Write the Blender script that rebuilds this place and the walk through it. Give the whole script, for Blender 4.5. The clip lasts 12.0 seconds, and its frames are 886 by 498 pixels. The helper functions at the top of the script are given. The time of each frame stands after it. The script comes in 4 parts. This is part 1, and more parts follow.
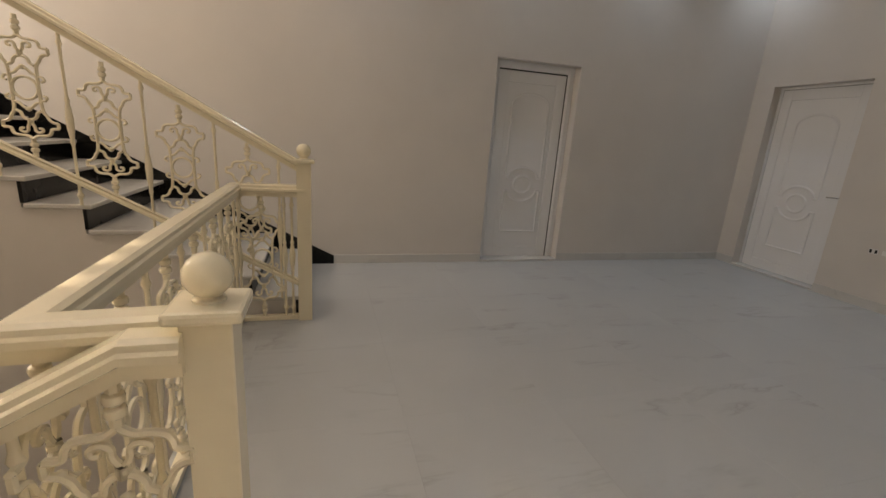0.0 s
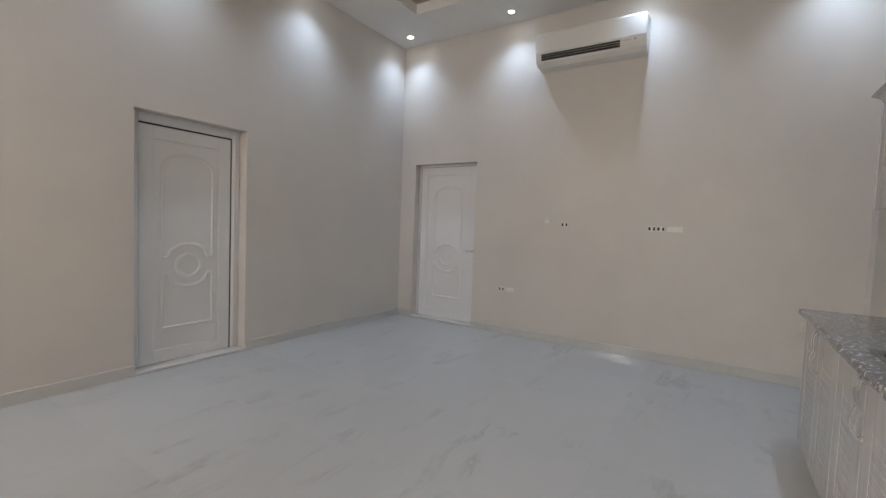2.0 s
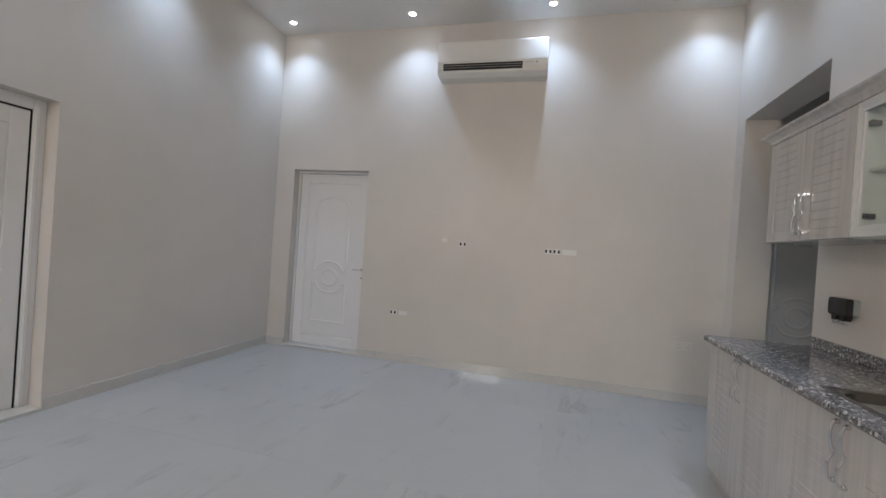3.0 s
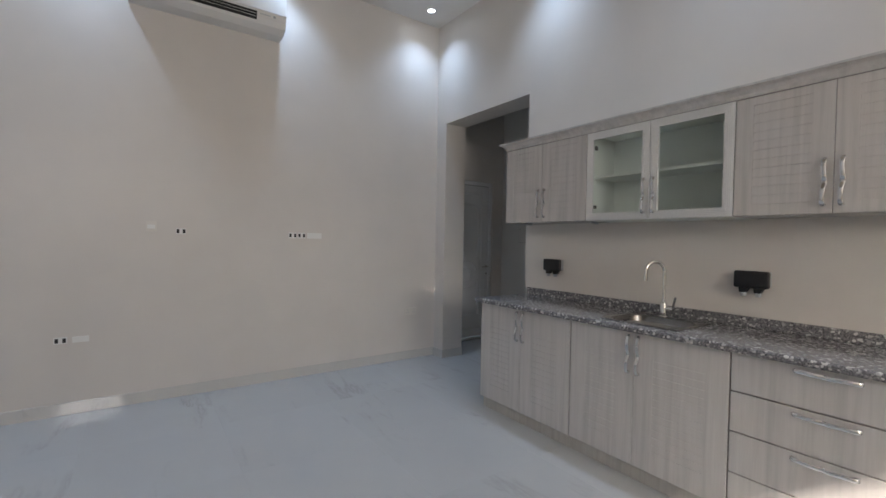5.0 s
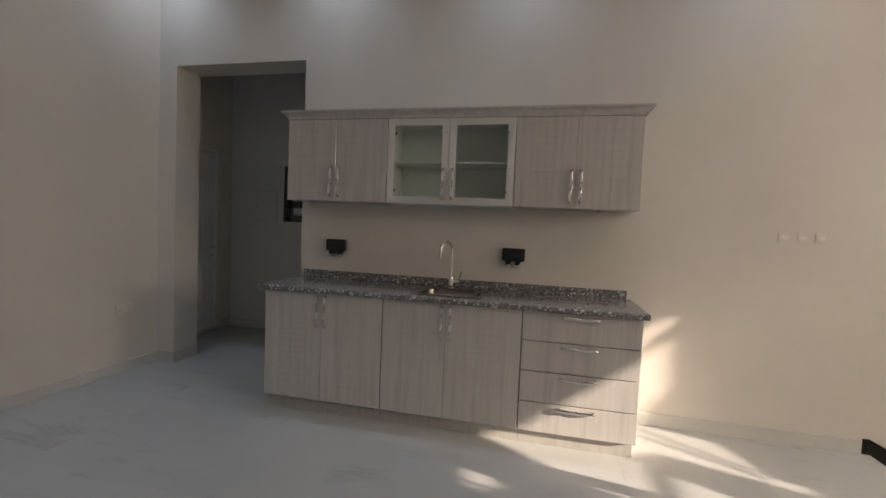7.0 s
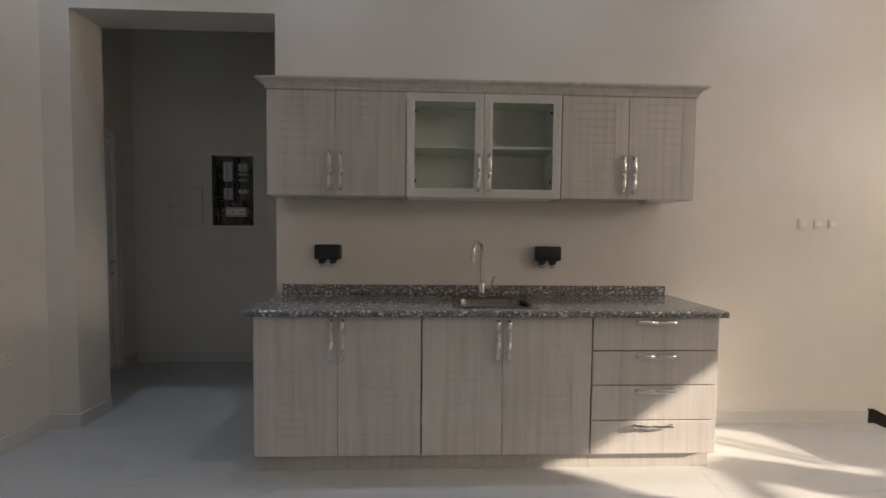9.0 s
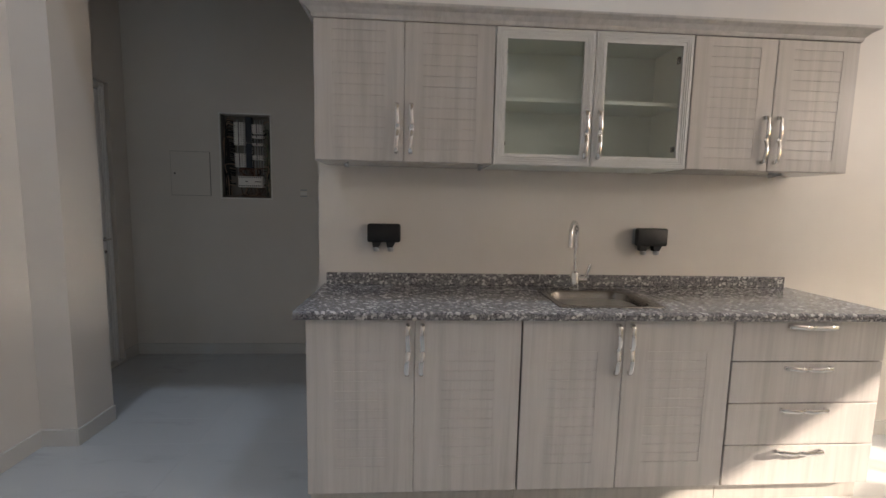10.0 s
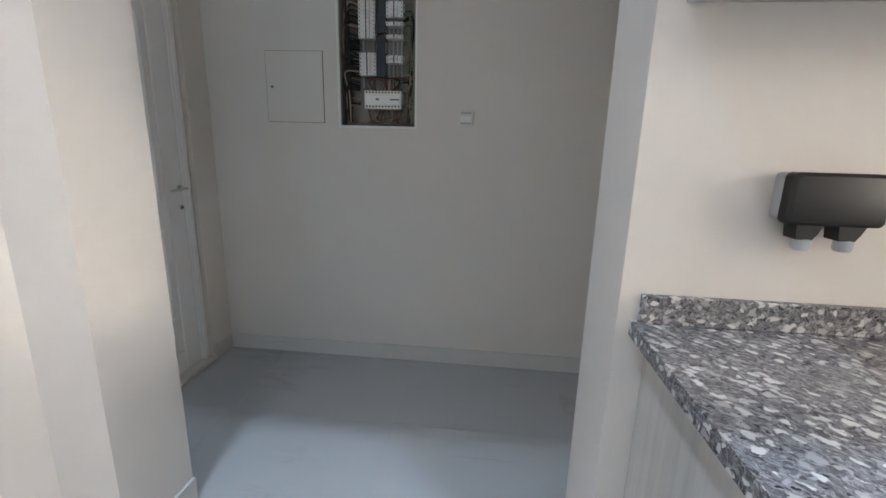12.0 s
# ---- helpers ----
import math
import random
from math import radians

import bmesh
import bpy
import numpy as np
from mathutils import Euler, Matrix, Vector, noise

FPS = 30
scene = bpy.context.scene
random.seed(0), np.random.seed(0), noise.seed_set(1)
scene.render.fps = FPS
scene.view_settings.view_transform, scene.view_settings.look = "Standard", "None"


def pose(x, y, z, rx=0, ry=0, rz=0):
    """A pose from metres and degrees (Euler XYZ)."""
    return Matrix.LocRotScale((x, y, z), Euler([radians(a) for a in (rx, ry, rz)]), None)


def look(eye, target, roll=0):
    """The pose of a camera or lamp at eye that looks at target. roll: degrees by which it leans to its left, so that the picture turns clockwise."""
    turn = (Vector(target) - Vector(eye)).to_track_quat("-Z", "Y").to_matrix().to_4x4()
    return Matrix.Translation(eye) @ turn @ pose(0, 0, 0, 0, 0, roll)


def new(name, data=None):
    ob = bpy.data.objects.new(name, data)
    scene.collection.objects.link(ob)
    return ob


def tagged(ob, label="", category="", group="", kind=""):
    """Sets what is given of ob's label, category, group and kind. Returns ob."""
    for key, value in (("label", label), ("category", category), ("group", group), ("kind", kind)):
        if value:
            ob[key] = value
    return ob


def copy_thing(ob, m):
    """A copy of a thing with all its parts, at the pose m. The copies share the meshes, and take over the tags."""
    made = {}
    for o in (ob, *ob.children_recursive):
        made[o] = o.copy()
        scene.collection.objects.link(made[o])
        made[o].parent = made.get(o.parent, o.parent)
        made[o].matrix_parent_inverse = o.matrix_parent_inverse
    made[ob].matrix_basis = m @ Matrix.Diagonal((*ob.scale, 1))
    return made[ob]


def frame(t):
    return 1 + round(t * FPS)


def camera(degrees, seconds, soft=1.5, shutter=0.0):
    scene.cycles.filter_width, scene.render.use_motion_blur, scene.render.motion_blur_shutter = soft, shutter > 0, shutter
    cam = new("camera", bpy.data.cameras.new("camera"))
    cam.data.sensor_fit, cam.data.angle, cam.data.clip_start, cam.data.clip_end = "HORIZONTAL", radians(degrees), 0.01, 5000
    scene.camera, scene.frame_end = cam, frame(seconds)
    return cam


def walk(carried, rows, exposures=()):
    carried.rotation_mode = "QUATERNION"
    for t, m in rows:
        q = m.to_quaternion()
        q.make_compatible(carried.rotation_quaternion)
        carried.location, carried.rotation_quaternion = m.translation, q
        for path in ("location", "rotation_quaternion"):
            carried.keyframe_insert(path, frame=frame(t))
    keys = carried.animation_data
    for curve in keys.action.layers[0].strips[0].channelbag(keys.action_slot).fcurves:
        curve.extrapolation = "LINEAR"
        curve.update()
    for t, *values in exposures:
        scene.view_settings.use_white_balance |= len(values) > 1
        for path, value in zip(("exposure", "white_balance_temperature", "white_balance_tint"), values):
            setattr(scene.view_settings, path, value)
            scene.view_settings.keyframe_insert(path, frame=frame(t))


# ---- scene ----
cam = camera(91.4, 12.0)
PATH = [
    (0, (5.196, -0.56, 1.372), (4.654, -2.418, 0.866), 4.0),
    (0.5, (5.186, -0.618, 1.373), (4.157, -2.267, 0.902), 4.5),
    (1, (5.256, -0.724, 1.376), (3.831, -2.069, 0.976), 2.5),
    (1.5, (5.177, -0.805, 1.318), (3.576, -1.987, 1.121), 1.6),
    (2, (5.026, -1.045, 1.338), (3.347, -2.127, 1.231), 2.2),
    (2.5, (4.873, -1.314, 1.351), (3.072, -2.183, 1.295), 2.6),
    (2.7, (4.797, -1.405, 1.353), (2.938, -2.142, 1.314), 3.4),
    (4.3, (4.543, -2.539, 1.41), (2.65, -1.894, 1.44), 2.5),
    (4.5, (4.484, -2.637, 1.413), (2.657, -1.823, 1.432), 2.8),
    (5, (4.269, -2.905, 1.372), (2.636, -1.75, 1.331), 1.1),
    (5.5, (4.156, -3.111, 1.364), (2.786, -1.655, 1.319), 2.1),
    (6, (4.007, -3.24, 1.358), (2.973, -1.529, 1.289), 3.0),
    (6.5, (3.731, -3.268, 1.382), (3.005, -1.408, 1.271), 1.9),
    (7, (3.474, -3.335, 1.362), (3.034, -1.386, 1.264), 2.5),
    (9, (2.47, -2.893, 1.338), (2.545, -0.897, 1.246), 0.6),
    (9.5, (2.243, -2.593, 1.352), (2.354, -0.603, 1.186), 0.7),
    (10, (1.991, -2.328, 1.349), (2.118, -0.344, 1.133), 1.2),
    (10.5, (1.724, -2.007, 1.32), (1.81, -0.027, 1.054), 0.8),
    (11, (1.521, -1.627, 1.328), (1.347, 0.34, 1.012), 0.6),
    (11.5, (1.313, -1.281, 1.301), (1.115, 0.665, 0.886), 1.2),
    (12, (1.187, -0.923, 1.263), (0.985, 1.011, 0.793), 1.5),
]
walk(cam, [(t, look(eye, at, roll)) for t, eye, at, roll in PATH],
     [(0, 1.42, 7730, 15), (0.5, 1.68, 7480, 15), (1, 1.80, 7180, 14), (1.5, 1.84, 6880, 13), (2.5, 2.12, 6630, 13), (4.5, 2.04, 6230, 12), (5.5, 1.99, 6530, 14), (6, 1.34, 6880, 15), (7, 1.34, 7130, 15), (9.5, 1.77, 7080, 15), (10, 2.14, 6980, 15), (10.5, 2.38, 6780, 15), (11, 3.14, 6480, 13), (11.2, 3.24, 6430, 13), (12, 3.61, 6430, 12)])

# ---- world, sun, large lights ----
SUN_AZ, SUN_EL = 14.0, 16.6   # degrees south of east, above the horizon
world = bpy.data.worlds.new("world")
scene.world = world
world.use_nodes = True
wn = world.node_tree.nodes
sky = wn.new("ShaderNodeTexSky")
sky.sky_type, sky.sun_disc = "NISHITA", False
sky.sun_elevation, sky.sun_rotation = radians(SUN_EL), radians(90 + SUN_AZ)
world.node_tree.links.new(sky.outputs[0], wn["Background"].inputs[0])
wn["Background"].inputs[1].default_value = 0.08

sun = new("sun", bpy.data.lights.new("sun", "SUN"))
sun.data.energy, sun.data.angle, sun.data.color = 5.0, radians(0.5), (1.0, 0.89, 0.76)
to_sun = Vector((math.cos(radians(SUN_EL)) * math.cos(radians(SUN_AZ)), -math.cos(radians(SUN_EL)) * math.sin(radians(SUN_AZ)), math.sin(radians(SUN_EL))))
sun.matrix_world = look(to_sun * 30, (0, 0, 0))


def area(name, eye, target, sx, sy, power, colour):
    a = new(name, bpy.data.lights.new(name, "AREA"))
    a.data.shape, a.data.size, a.data.size_y, a.data.energy, a.data.color = "RECTANGLE", sx, sy, power, colour
    a.matrix_world = look(eye, target)
    return a


X_E = 9.5
# unseen fill lamp added above the stairwell for ambient light
area("skylight_light", (7.6, -2.55, 6.38), (7.6, -2.55, 0), 3.2, 3.6, 21, (1.0, 0.94, 0.86))
area("window_light", (X_E - 0.03, -3.85, 2.85), (0.0, -3.85, 2.85), 1.1, 0.9, 21, (1.0, 0.965, 0.93))

HALL_H = 3.87
LAMPS = [(0.28, y) for y in (-4.76, -3.28, -1.79, -0.30)] + [(x, y) for y in (-4.76, -0.30) for x in (1.77, 3.26, 4.75)]
LAMP_COLOUR = (0.55, 0.74, 1.0)
for lx, ly in LAMPS:
    s = new("downlight_light", bpy.data.lights.new("downlight_light", "SPOT"))
    s.data.energy, s.data.spot_size, s.data.spot_blend, s.data.shadow_soft_size, s.data.color = 12.5, radians(112), 1.0, 0.04, LAMP_COLOUR
    s.matrix_world = look((lx, ly, HALL_H - 0.012), (lx, ly, 0))

# ---- materials ----


def mat(name, colour, rough=0.5, metal=0.0, spec=0.5):
    m = bpy.data.materials.new(name)
    m.use_nodes = True
    b = m.node_tree.nodes["Principled BSDF"]
    b.inputs["Base Color"].default_value = (*colour, 1)
    b.inputs["Roughness"].default_value = rough
    b.inputs["Metallic"].default_value = metal
    b.inputs["Specular IOR Level"].default_value = spec
    return m, m.node_tree, b


def node(t, kind, **values):
    n = t.nodes.new(kind)
    for k, v in values.items():
        n.inputs[k].default_value = v
    return n


def coords(t, scale=(1, 1, 1)):
    g = t.nodes.new("ShaderNodeNewGeometry")
    mp = t.nodes.new("ShaderNodeMapping")
    mp.inputs["Scale"].default_value = scale
    t.links.new(g.outputs["Position"], mp.inputs["Vector"])
    return mp.outputs["Vector"]


def noise_tex(t, vec, scale, detail=4, rough=0.55, dist=0.0):
    n = node(t, "ShaderNodeTexNoise", Scale=scale, Detail=detail, Roughness=rough, Distortion=dist)
    t.links.new(vec, n.inputs["Vector"])
    return n.outputs["Fac"]


def ramp(t, fac, stops):
    r = t.nodes.new("ShaderNodeValToRGB")
    e = r.color_ramp.elements
    while len(e) < len(stops):
        e.new(0.5)
    for el, (p, c) in zip(e, stops):
        el.position = p
        el.color = (*c, 1) if len(c) == 3 else c
    t.links.new(fac, r.inputs["Fac"])
    return r.outputs["Color"]


def grey(v):
    return (v, v, v)


def mixc(t, fac, a, b):
    m = t.nodes.new("ShaderNodeMix")
    m.data_type = "RGBA"
    for sock, v in (("Factor", fac), ("A", a), ("B", b)):
        s = [i for i in m.inputs if i.name == sock and i.enabled][0]
        if isinstance(v, bpy.types.NodeSocket):
            t.links.new(v, s)
        elif isinstance(v, tuple):
            s.default_value = (*v, 1)
        else:
            s.default_value = v
    return [o for o in m.outputs if o.enabled][0]


def bump(t, b, fac, strength, distance):
    n = node(t, "ShaderNodeBump", Strength=strength, Distance=distance)
    t.links.new(fac, n.inputs["Height"])
    t.links.new(n.outputs["Normal"], b.inputs["Normal"])


def paint(name, colour, rough=0.55, vary=0.05, grain=0.15):
    m, t, b = mat(name, colour, rough)
    v = coords(t)
    big = noise_tex(t, v, 1.3, 5)
    lo = tuple(c * (1 - vary) for c in colour)
    hi = tuple(min(1, c * (1 + vary)) for c in colour)
    t.links.new(ramp(t, big, [(0.35, lo), (0.65, hi)]), b.inputs["Base Color"])
    fine = noise_tex(t, v, 220, 3)
    bump(t, b, fine, grain, 0.0006)
    rr = ramp(t, noise_tex(t, v, 6, 4), [(0.3, grey(rough - 0.03)), (0.7, grey(rough + 0.03))])
    t.links.new(rr, b.inputs["Roughness"])
    return m


M_WALL = paint("wall_paint", (0.66, 0.618, 0.570), 0.38, 0.025)
M_CEIL = paint("ceiling_paint", (0.80, 0.78, 0.75), 0.7, 0.02)
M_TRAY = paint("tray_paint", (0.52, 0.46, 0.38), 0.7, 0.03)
M_CREAM = paint("cream_enamel", (0.80, 0.715, 0.53), 0.15, 0.03, 0.02)
M_DOOR = paint("white_door", (0.80, 0.80, 0.80), 0.24, 0.012, 0.02)
M_WHITE = paint("white_plastic", (0.78, 0.77, 0.74), 0.3, 0.02, 0.05)
M_AC = paint("ac_plastic", (0.80, 0.78, 0.74), 0.35, 0.02, 0.05)
M_GREYP = paint("grey_plastic", (0.40, 0.42, 0.43), 0.45, 0.05, 0.1)
M_BLACKP = paint("black_plastic", (0.008, 0.008, 0.009), 0.48, 0.1, 0.1)
M_NAVY = paint("navy_plastic", (0.012, 0.02, 0.034), 0.45, 0.1, 0.1)
M_PANEL = paint("panel_steel", (0.20, 0.19, 0.17), 0.5, 0.25, 0.3)
M_GREENC = paint("green_cable", (0.16, 0.19, 0.12), 0.5, 0.2, 0.1)
M_COPPER = paint("brown_cable", (0.12, 0.05, 0.03), 0.5, 0.2, 0.1)
M_BLUEC = paint("beige_cable", (0.33, 0.25, 0.18), 0.5, 0.2, 0.1)
M_INSIDE = paint("carcass_white", (0.74, 0.76, 0.70), 0.5, 0.02, 0.1)
M_PLATE = paint("plate_plastic", (0.70, 0.66, 0.60), 0.35, 0.02, 0.05)
M_MATTE = paint("black_seal", (0.01, 0.01, 0.01), 0.7, 0.1, 0.1)


def marble(name, colour, vein, rough, vein_amount, scale):
    m, t, b = mat(name, colour, rough)
    v = coords(t)
    info = t.nodes.new("ShaderNodeObjectInfo")
    add = t.nodes.new("ShaderNodeVectorMath")
    add.operation = "MULTIPLY_ADD"
    t.links.new(info.outputs["Random"], add.inputs[0])
    add.inputs[1].default_value = (37.0, 61.0, 13.0)
    t.links.new(v, add.inputs[2])
    v = add.outputs[0]
    mp = t.nodes.new("ShaderNodeMapping")
    mp.inputs["Rotation"].default_value = (0, 0, 0.7)
    mp.inputs["Scale"].default_value = (0.42, 1.9, 1.0)
    t.links.new(v, mp.inputs["Vector"])
    n = noise_tex(t, mp.outputs[0], scale, 6, 0.58, 0.25)
    line = ramp(t, n, [(0.474, grey(0)), (0.498, grey(0.65)), (0.501, grey(1)), (0.506, grey(0.3)), (0.53, grey(0))])
    mask = ramp(t, noise_tex(t, v, scale * 2.0, 4), [(0.48, grey(0)), (0.64, grey(vein_amount))])
    mul = t.nodes.new("ShaderNodeMath")
    mul.operation = "MULTIPLY"
    t.links.new(line, mul.inputs[0])
    t.links.new(mask, mul.inputs[1])
    cloud = ramp(t, noise_tex(t, v, scale * 0.8, 5), [(0.3, tuple(c * 0.965 for c in colour)), (0.7, tuple(min(1, c * 1.03) for c in colour))])
    t.links.new(mixc(t, mul.outputs[0], cloud, vein), b.inputs["Base Color"])
    rr = ramp(t, noise_tex(t, coords(t), 3.0, 4), [(0.3, grey(rough * 0.8)), (0.7, grey(rough * 1.35))])
    t.links.new(rr, b.inputs["Roughness"])
    return m


M_FLOOR = marble("polished_marble_tile", (0.462, 0.466, 0.456), (0.19, 0.17, 0.15), 0.06, 0.32, 0.95)
M_SKIRT = marble("marble_skirting", (0.60, 0.585, 0.555), (0.35, 0.34, 0.32), 0.09, 0.3, 2.0)
M_TREAD = marble("marble_tread", (0.60, 0.58, 0.54), (0.3, 0.29, 0.27), 0.2, 0.5, 2.0)
M_BLACKG = marble("black_granite", (0.005, 0.0047, 0.0044), (0.02, 0.02, 0.02), 0.22, 0.2, 6.0)
M_BLACKG.node_tree.nodes["Principled BSDF"].inputs["Specular IOR Level"].default_value = 0.3
M_GROUT = paint("grout", (0.44, 0.46, 0.46), 0.6, 0.05)


def granite():
    m, t, b = mat("speckled_granite", grey(0.3), 0.14)
    v = coords(t, (1.0, 1.0, 1.0))

    def shifted(vec, scale, amount):
        n = node(t, "ShaderNodeTexNoise", Scale=scale, Detail=3.0)
        t.links.new(v, n.inputs["Vector"])
        add = t.nodes.new("ShaderNodeVectorMath")
        add.operation = "MULTIPLY_ADD"
        t.links.new(n.outputs["Color"], add.inputs[0])
        add.inputs[1].default_value = (amount,) * 3
        t.links.new(vec, add.inputs[2])
        return add.outputs[0]

    def mapped(vec, scale, turn, loc=0.0):
        r = t.nodes.new("ShaderNodeMapping")
        r.inputs["Rotation"].default_value = (0, 0, turn)
        r.inputs["Location"].default_value = (loc, loc, loc)
        t.links.new(vec, r.inputs["Vector"])
        k = t.nodes.new("ShaderNodeMapping")
        k.inputs["Scale"].default_value = scale
        t.links.new(r.outputs[0], k.inputs["Vector"])
        return k.outputs[0]

    rough_vec = shifted(shifted(v, 12.0, 0.035), 55.0, 0.026)
    streak = noise_tex(t, mapped(rough_vec, (60, 150, 150), 0.8), 1.0, 6, 0.7)
    c = ramp(t, streak, [(0.34, (0.03, 0.03, 0.034)), (0.46, (0.12, 0.115, 0.12)), (0.56, (0.22, 0.215, 0.22)), (0.68, (0.40, 0.39, 0.385))])
    for scale, turn, loc, keep, lo, hi in (((95, 140, 140), 0.6, 0.31, 0.50, (0.02, 0.02, 0.022), (0.34, 0.33, 0.335)), ((42, 66, 66), 0.8, 0.0, 0.50, (0.30, 0.29, 0.285), (0.64, 0.62, 0.595))):
        vor = node(t, "ShaderNodeTexVoronoi", Scale=1.0, Randomness=1.0)
        t.links.new(mapped(rough_vec, scale, turn, loc), vor.inputs["Vector"])
        sep = t.nodes.new("ShaderNodeSeparateColor")
        t.links.new(vor.outputs["Color"], sep.inputs[0])
        body = ramp(t, vor.outputs["Distance"], [(0.38, grey(1)), (0.54, grey(0))])
        pick = ramp(t, sep.outputs[0], [(keep - 0.02, grey(0)), (keep + 0.02, grey(1))])
        both = node(t, "ShaderNodeMath")
        both.operation = "MULTIPLY"
        t.links.new(body, both.inputs[0])
        t.links.new(pick, both.inputs[1])
        tone = ramp(t, sep.outputs[1], [(0.0, lo), (1.0, hi)])
        c = mixc(t, both.outputs[0], c, tone)
    t.links.new(c, b.inputs["Base Color"])
    return m


M_GRANITE = granite()


def cabinet_wood(name, tint):
    m, t, b = mat(name, tint, 0.25)
    v = coords(t, (26, 26, 1.1))
    a = noise_tex(t, v, 1.0, 6, 0.6, 0.4)
    f = noise_tex(t, coords(t, (420, 420, 9)), 1.0, 3)
    base = ramp(t, a, [(0.3, tuple(c * 0.86 for c in tint)), (0.5, tint), (0.72, tuple(min(1, c * 1.10) for c in tint))])
    fine = ramp(t, f, [(0.35, grey(0.0)), (0.7, grey(0.16))])
    t.links.new(mixc(t, fine, base, tuple(c * 0.72 for c in tint)), b.inputs["Base Color"])
    bump(t, b, f, 0.12, 0.0005)
    b.inputs["Coat Weight"].default_value = 0.6
    b.inputs["Coat Roughness"].default_value = 0.10
    return m


M_CAB = cabinet_wood("greige_woodgrain_foil", (0.53, 0.505, 0.485))
M_SILVER = paint("silvery_foil", (0.67, 0.67, 0.66), 0.36, 0.008, 0.01)
M_SILVER.node_tree.nodes["Principled BSDF"].inputs["Metallic"].default_value = 0.08
M_PLINTH = cabinet_wood("plinth_foil", (0.46, 0.44, 0.41))
M_CHROME = mat("chrome", (0.72, 0.72, 0.72), 0.14, 1.0)[0]


def steel():
    m, t, b = mat("brushed_steel", (0.21, 0.20, 0.187), 0.22, 1.0)
    f = noise_tex(t, coords(t, (20, 900, 400)), 1.0, 3)
    t.links.new(ramp(t, f, [(0.3, grey(0.16)), (0.7, grey(0.30))]), b.inputs["Roughness"])
    return m


M_STEEL = steel()
M_GLASS, _t, _b = mat("clear_glass", (0.93, 0.97, 0.95), 0.02)
_b.inputs["Transmission Weight"].default_value = 1.0
_b.inputs["IOR"].default_value = 1.45
M_LED, _t, _b = mat("led_diffuser", (1, 1, 1), 0.5)
_b.inputs["Emission Color"].default_value = (0.85, 0.93, 1.0, 1)
_b.inputs["Emission Strength"].default_value = 9.0

# ---- mesh helpers ----


def box(bm, x0, y0, z0, x1, y1, z1, bevel=0.0, seg=1):
    m = Matrix.Translation(((x0 + x1) / 2, (y0 + y1) / 2, (z0 + z1) / 2)) @ Matrix.Diagonal((abs(x1 - x0), abs(y1 - y0), abs(z1 - z0), 1))
    vs = bmesh.ops.create_cube(bm, size=1, matrix=m)["verts"]
    if bevel:
        es = list({e for v in vs for e in v.link_edges})
        bmesh.ops.bevel(bm, geom=es, offset=bevel, segments=seg, affect="EDGES", profile=0.5)
    return bm


def prism(bm, pts, axis, a, b):
    """A closed outline swept straight along an axis from a to b."""
    def put(p, s):
        return {"x": (s, p[0], p[1]), "y": (p[0], s, p[1]), "z": (p[0], p[1], s)}[axis]
    lo = [bm.verts.new(put(p, a)) for p in pts]
    hi = [bm.verts.new(put(p, b)) for p in pts]
    n = len(pts)
    for i in range(n):
        bm.faces.new((lo[i], lo[(i + 1) % n], hi[(i + 1) % n], hi[i]))
    bm.faces.new(lo[::-1])
    bm.faces.new(hi)
    bmesh.ops.recalc_face_normals(bm, faces=bm.faces[:])
    return bm


def lathe(bm, profile, seg=12, at=(0, 0, 0)):
    rings = []
    for r, z in profile:
        rings.append([bm.verts.new((at[0] + r * math.cos(2 * math.pi * i / seg), at[1] + r * math.sin(2 * math.pi * i / seg), at[2] + z)) for i in range(seg)])
    for a, b in zip(rings, rings[1:]):
        for i in range(seg):
            bm.faces.new((a[i], a[(i + 1) % seg], b[(i + 1) % seg], b[i]))
    bm.faces.new(rings[0][::-1])
    bm.faces.new(rings[-1])
    return bm


def tube(bm, pts, r, seg=6, flat=1.0, closed=False, up=(0, 1, 0)):
    """A round or flattened bar along a line of points; 'up' is the direction in which it is flattened."""
    pts = [Vector(p) for p in pts]
    up = Vector(up)
    n = len(pts)
    rings = []
    for i, p in enumerate(pts):
        d = (pts[(i + 1) % n] - pts[i - 1]) if closed else (pts[min(i + 1, n - 1)] - pts[max(i - 1, 0)])
        d.normalize()
        side = d.cross(up)
        if side.length < 1e-4:
            side = d.cross(Vector((1, 0, 0)))
        side.normalize()
        u = side.cross(d).normalized()
        rings.append([bm.verts.new(p + side * r * math.cos(2 * math.pi * (k + 0.5) / seg) + u * r * flat * math.sin(2 * math.pi * (k + 0.5) / seg)) for k in range(seg)])
    m = n if closed else n - 1
    for i in range(m):
        a, b = rings[i], rings[(i + 1) % n]
        for k in range(seg):
            bm.faces.new((a[k], a[(k + 1) % seg], b[(k + 1) % seg], b[k]))
    if not closed:
        bm.faces.new(rings[0][::-1])
        bm.faces.new(rings[-1])
    return bm


def smooth_line(pts, steps=4):
    """Catmull-Rom through the points."""
    pts = [Vector(p) for p in pts]
    out = []
    for i in range(len(pts) - 1):
        p0, p1, p2, p3 = pts[max(i - 1, 0)], pts[i], pts[i + 1], pts[min(i + 2, len(pts) - 1)]
        for k in range(steps):
            s = k / steps
            out.append(0.5 * ((2 * p1) + (p2 - p0) * s + (2 * p0 - 5 * p1 + 4 * p2 - p3) * s * s + (3 * p1 - p0 - 3 * p2 + p3) * s ** 3))
    return out + [pts[-1]]


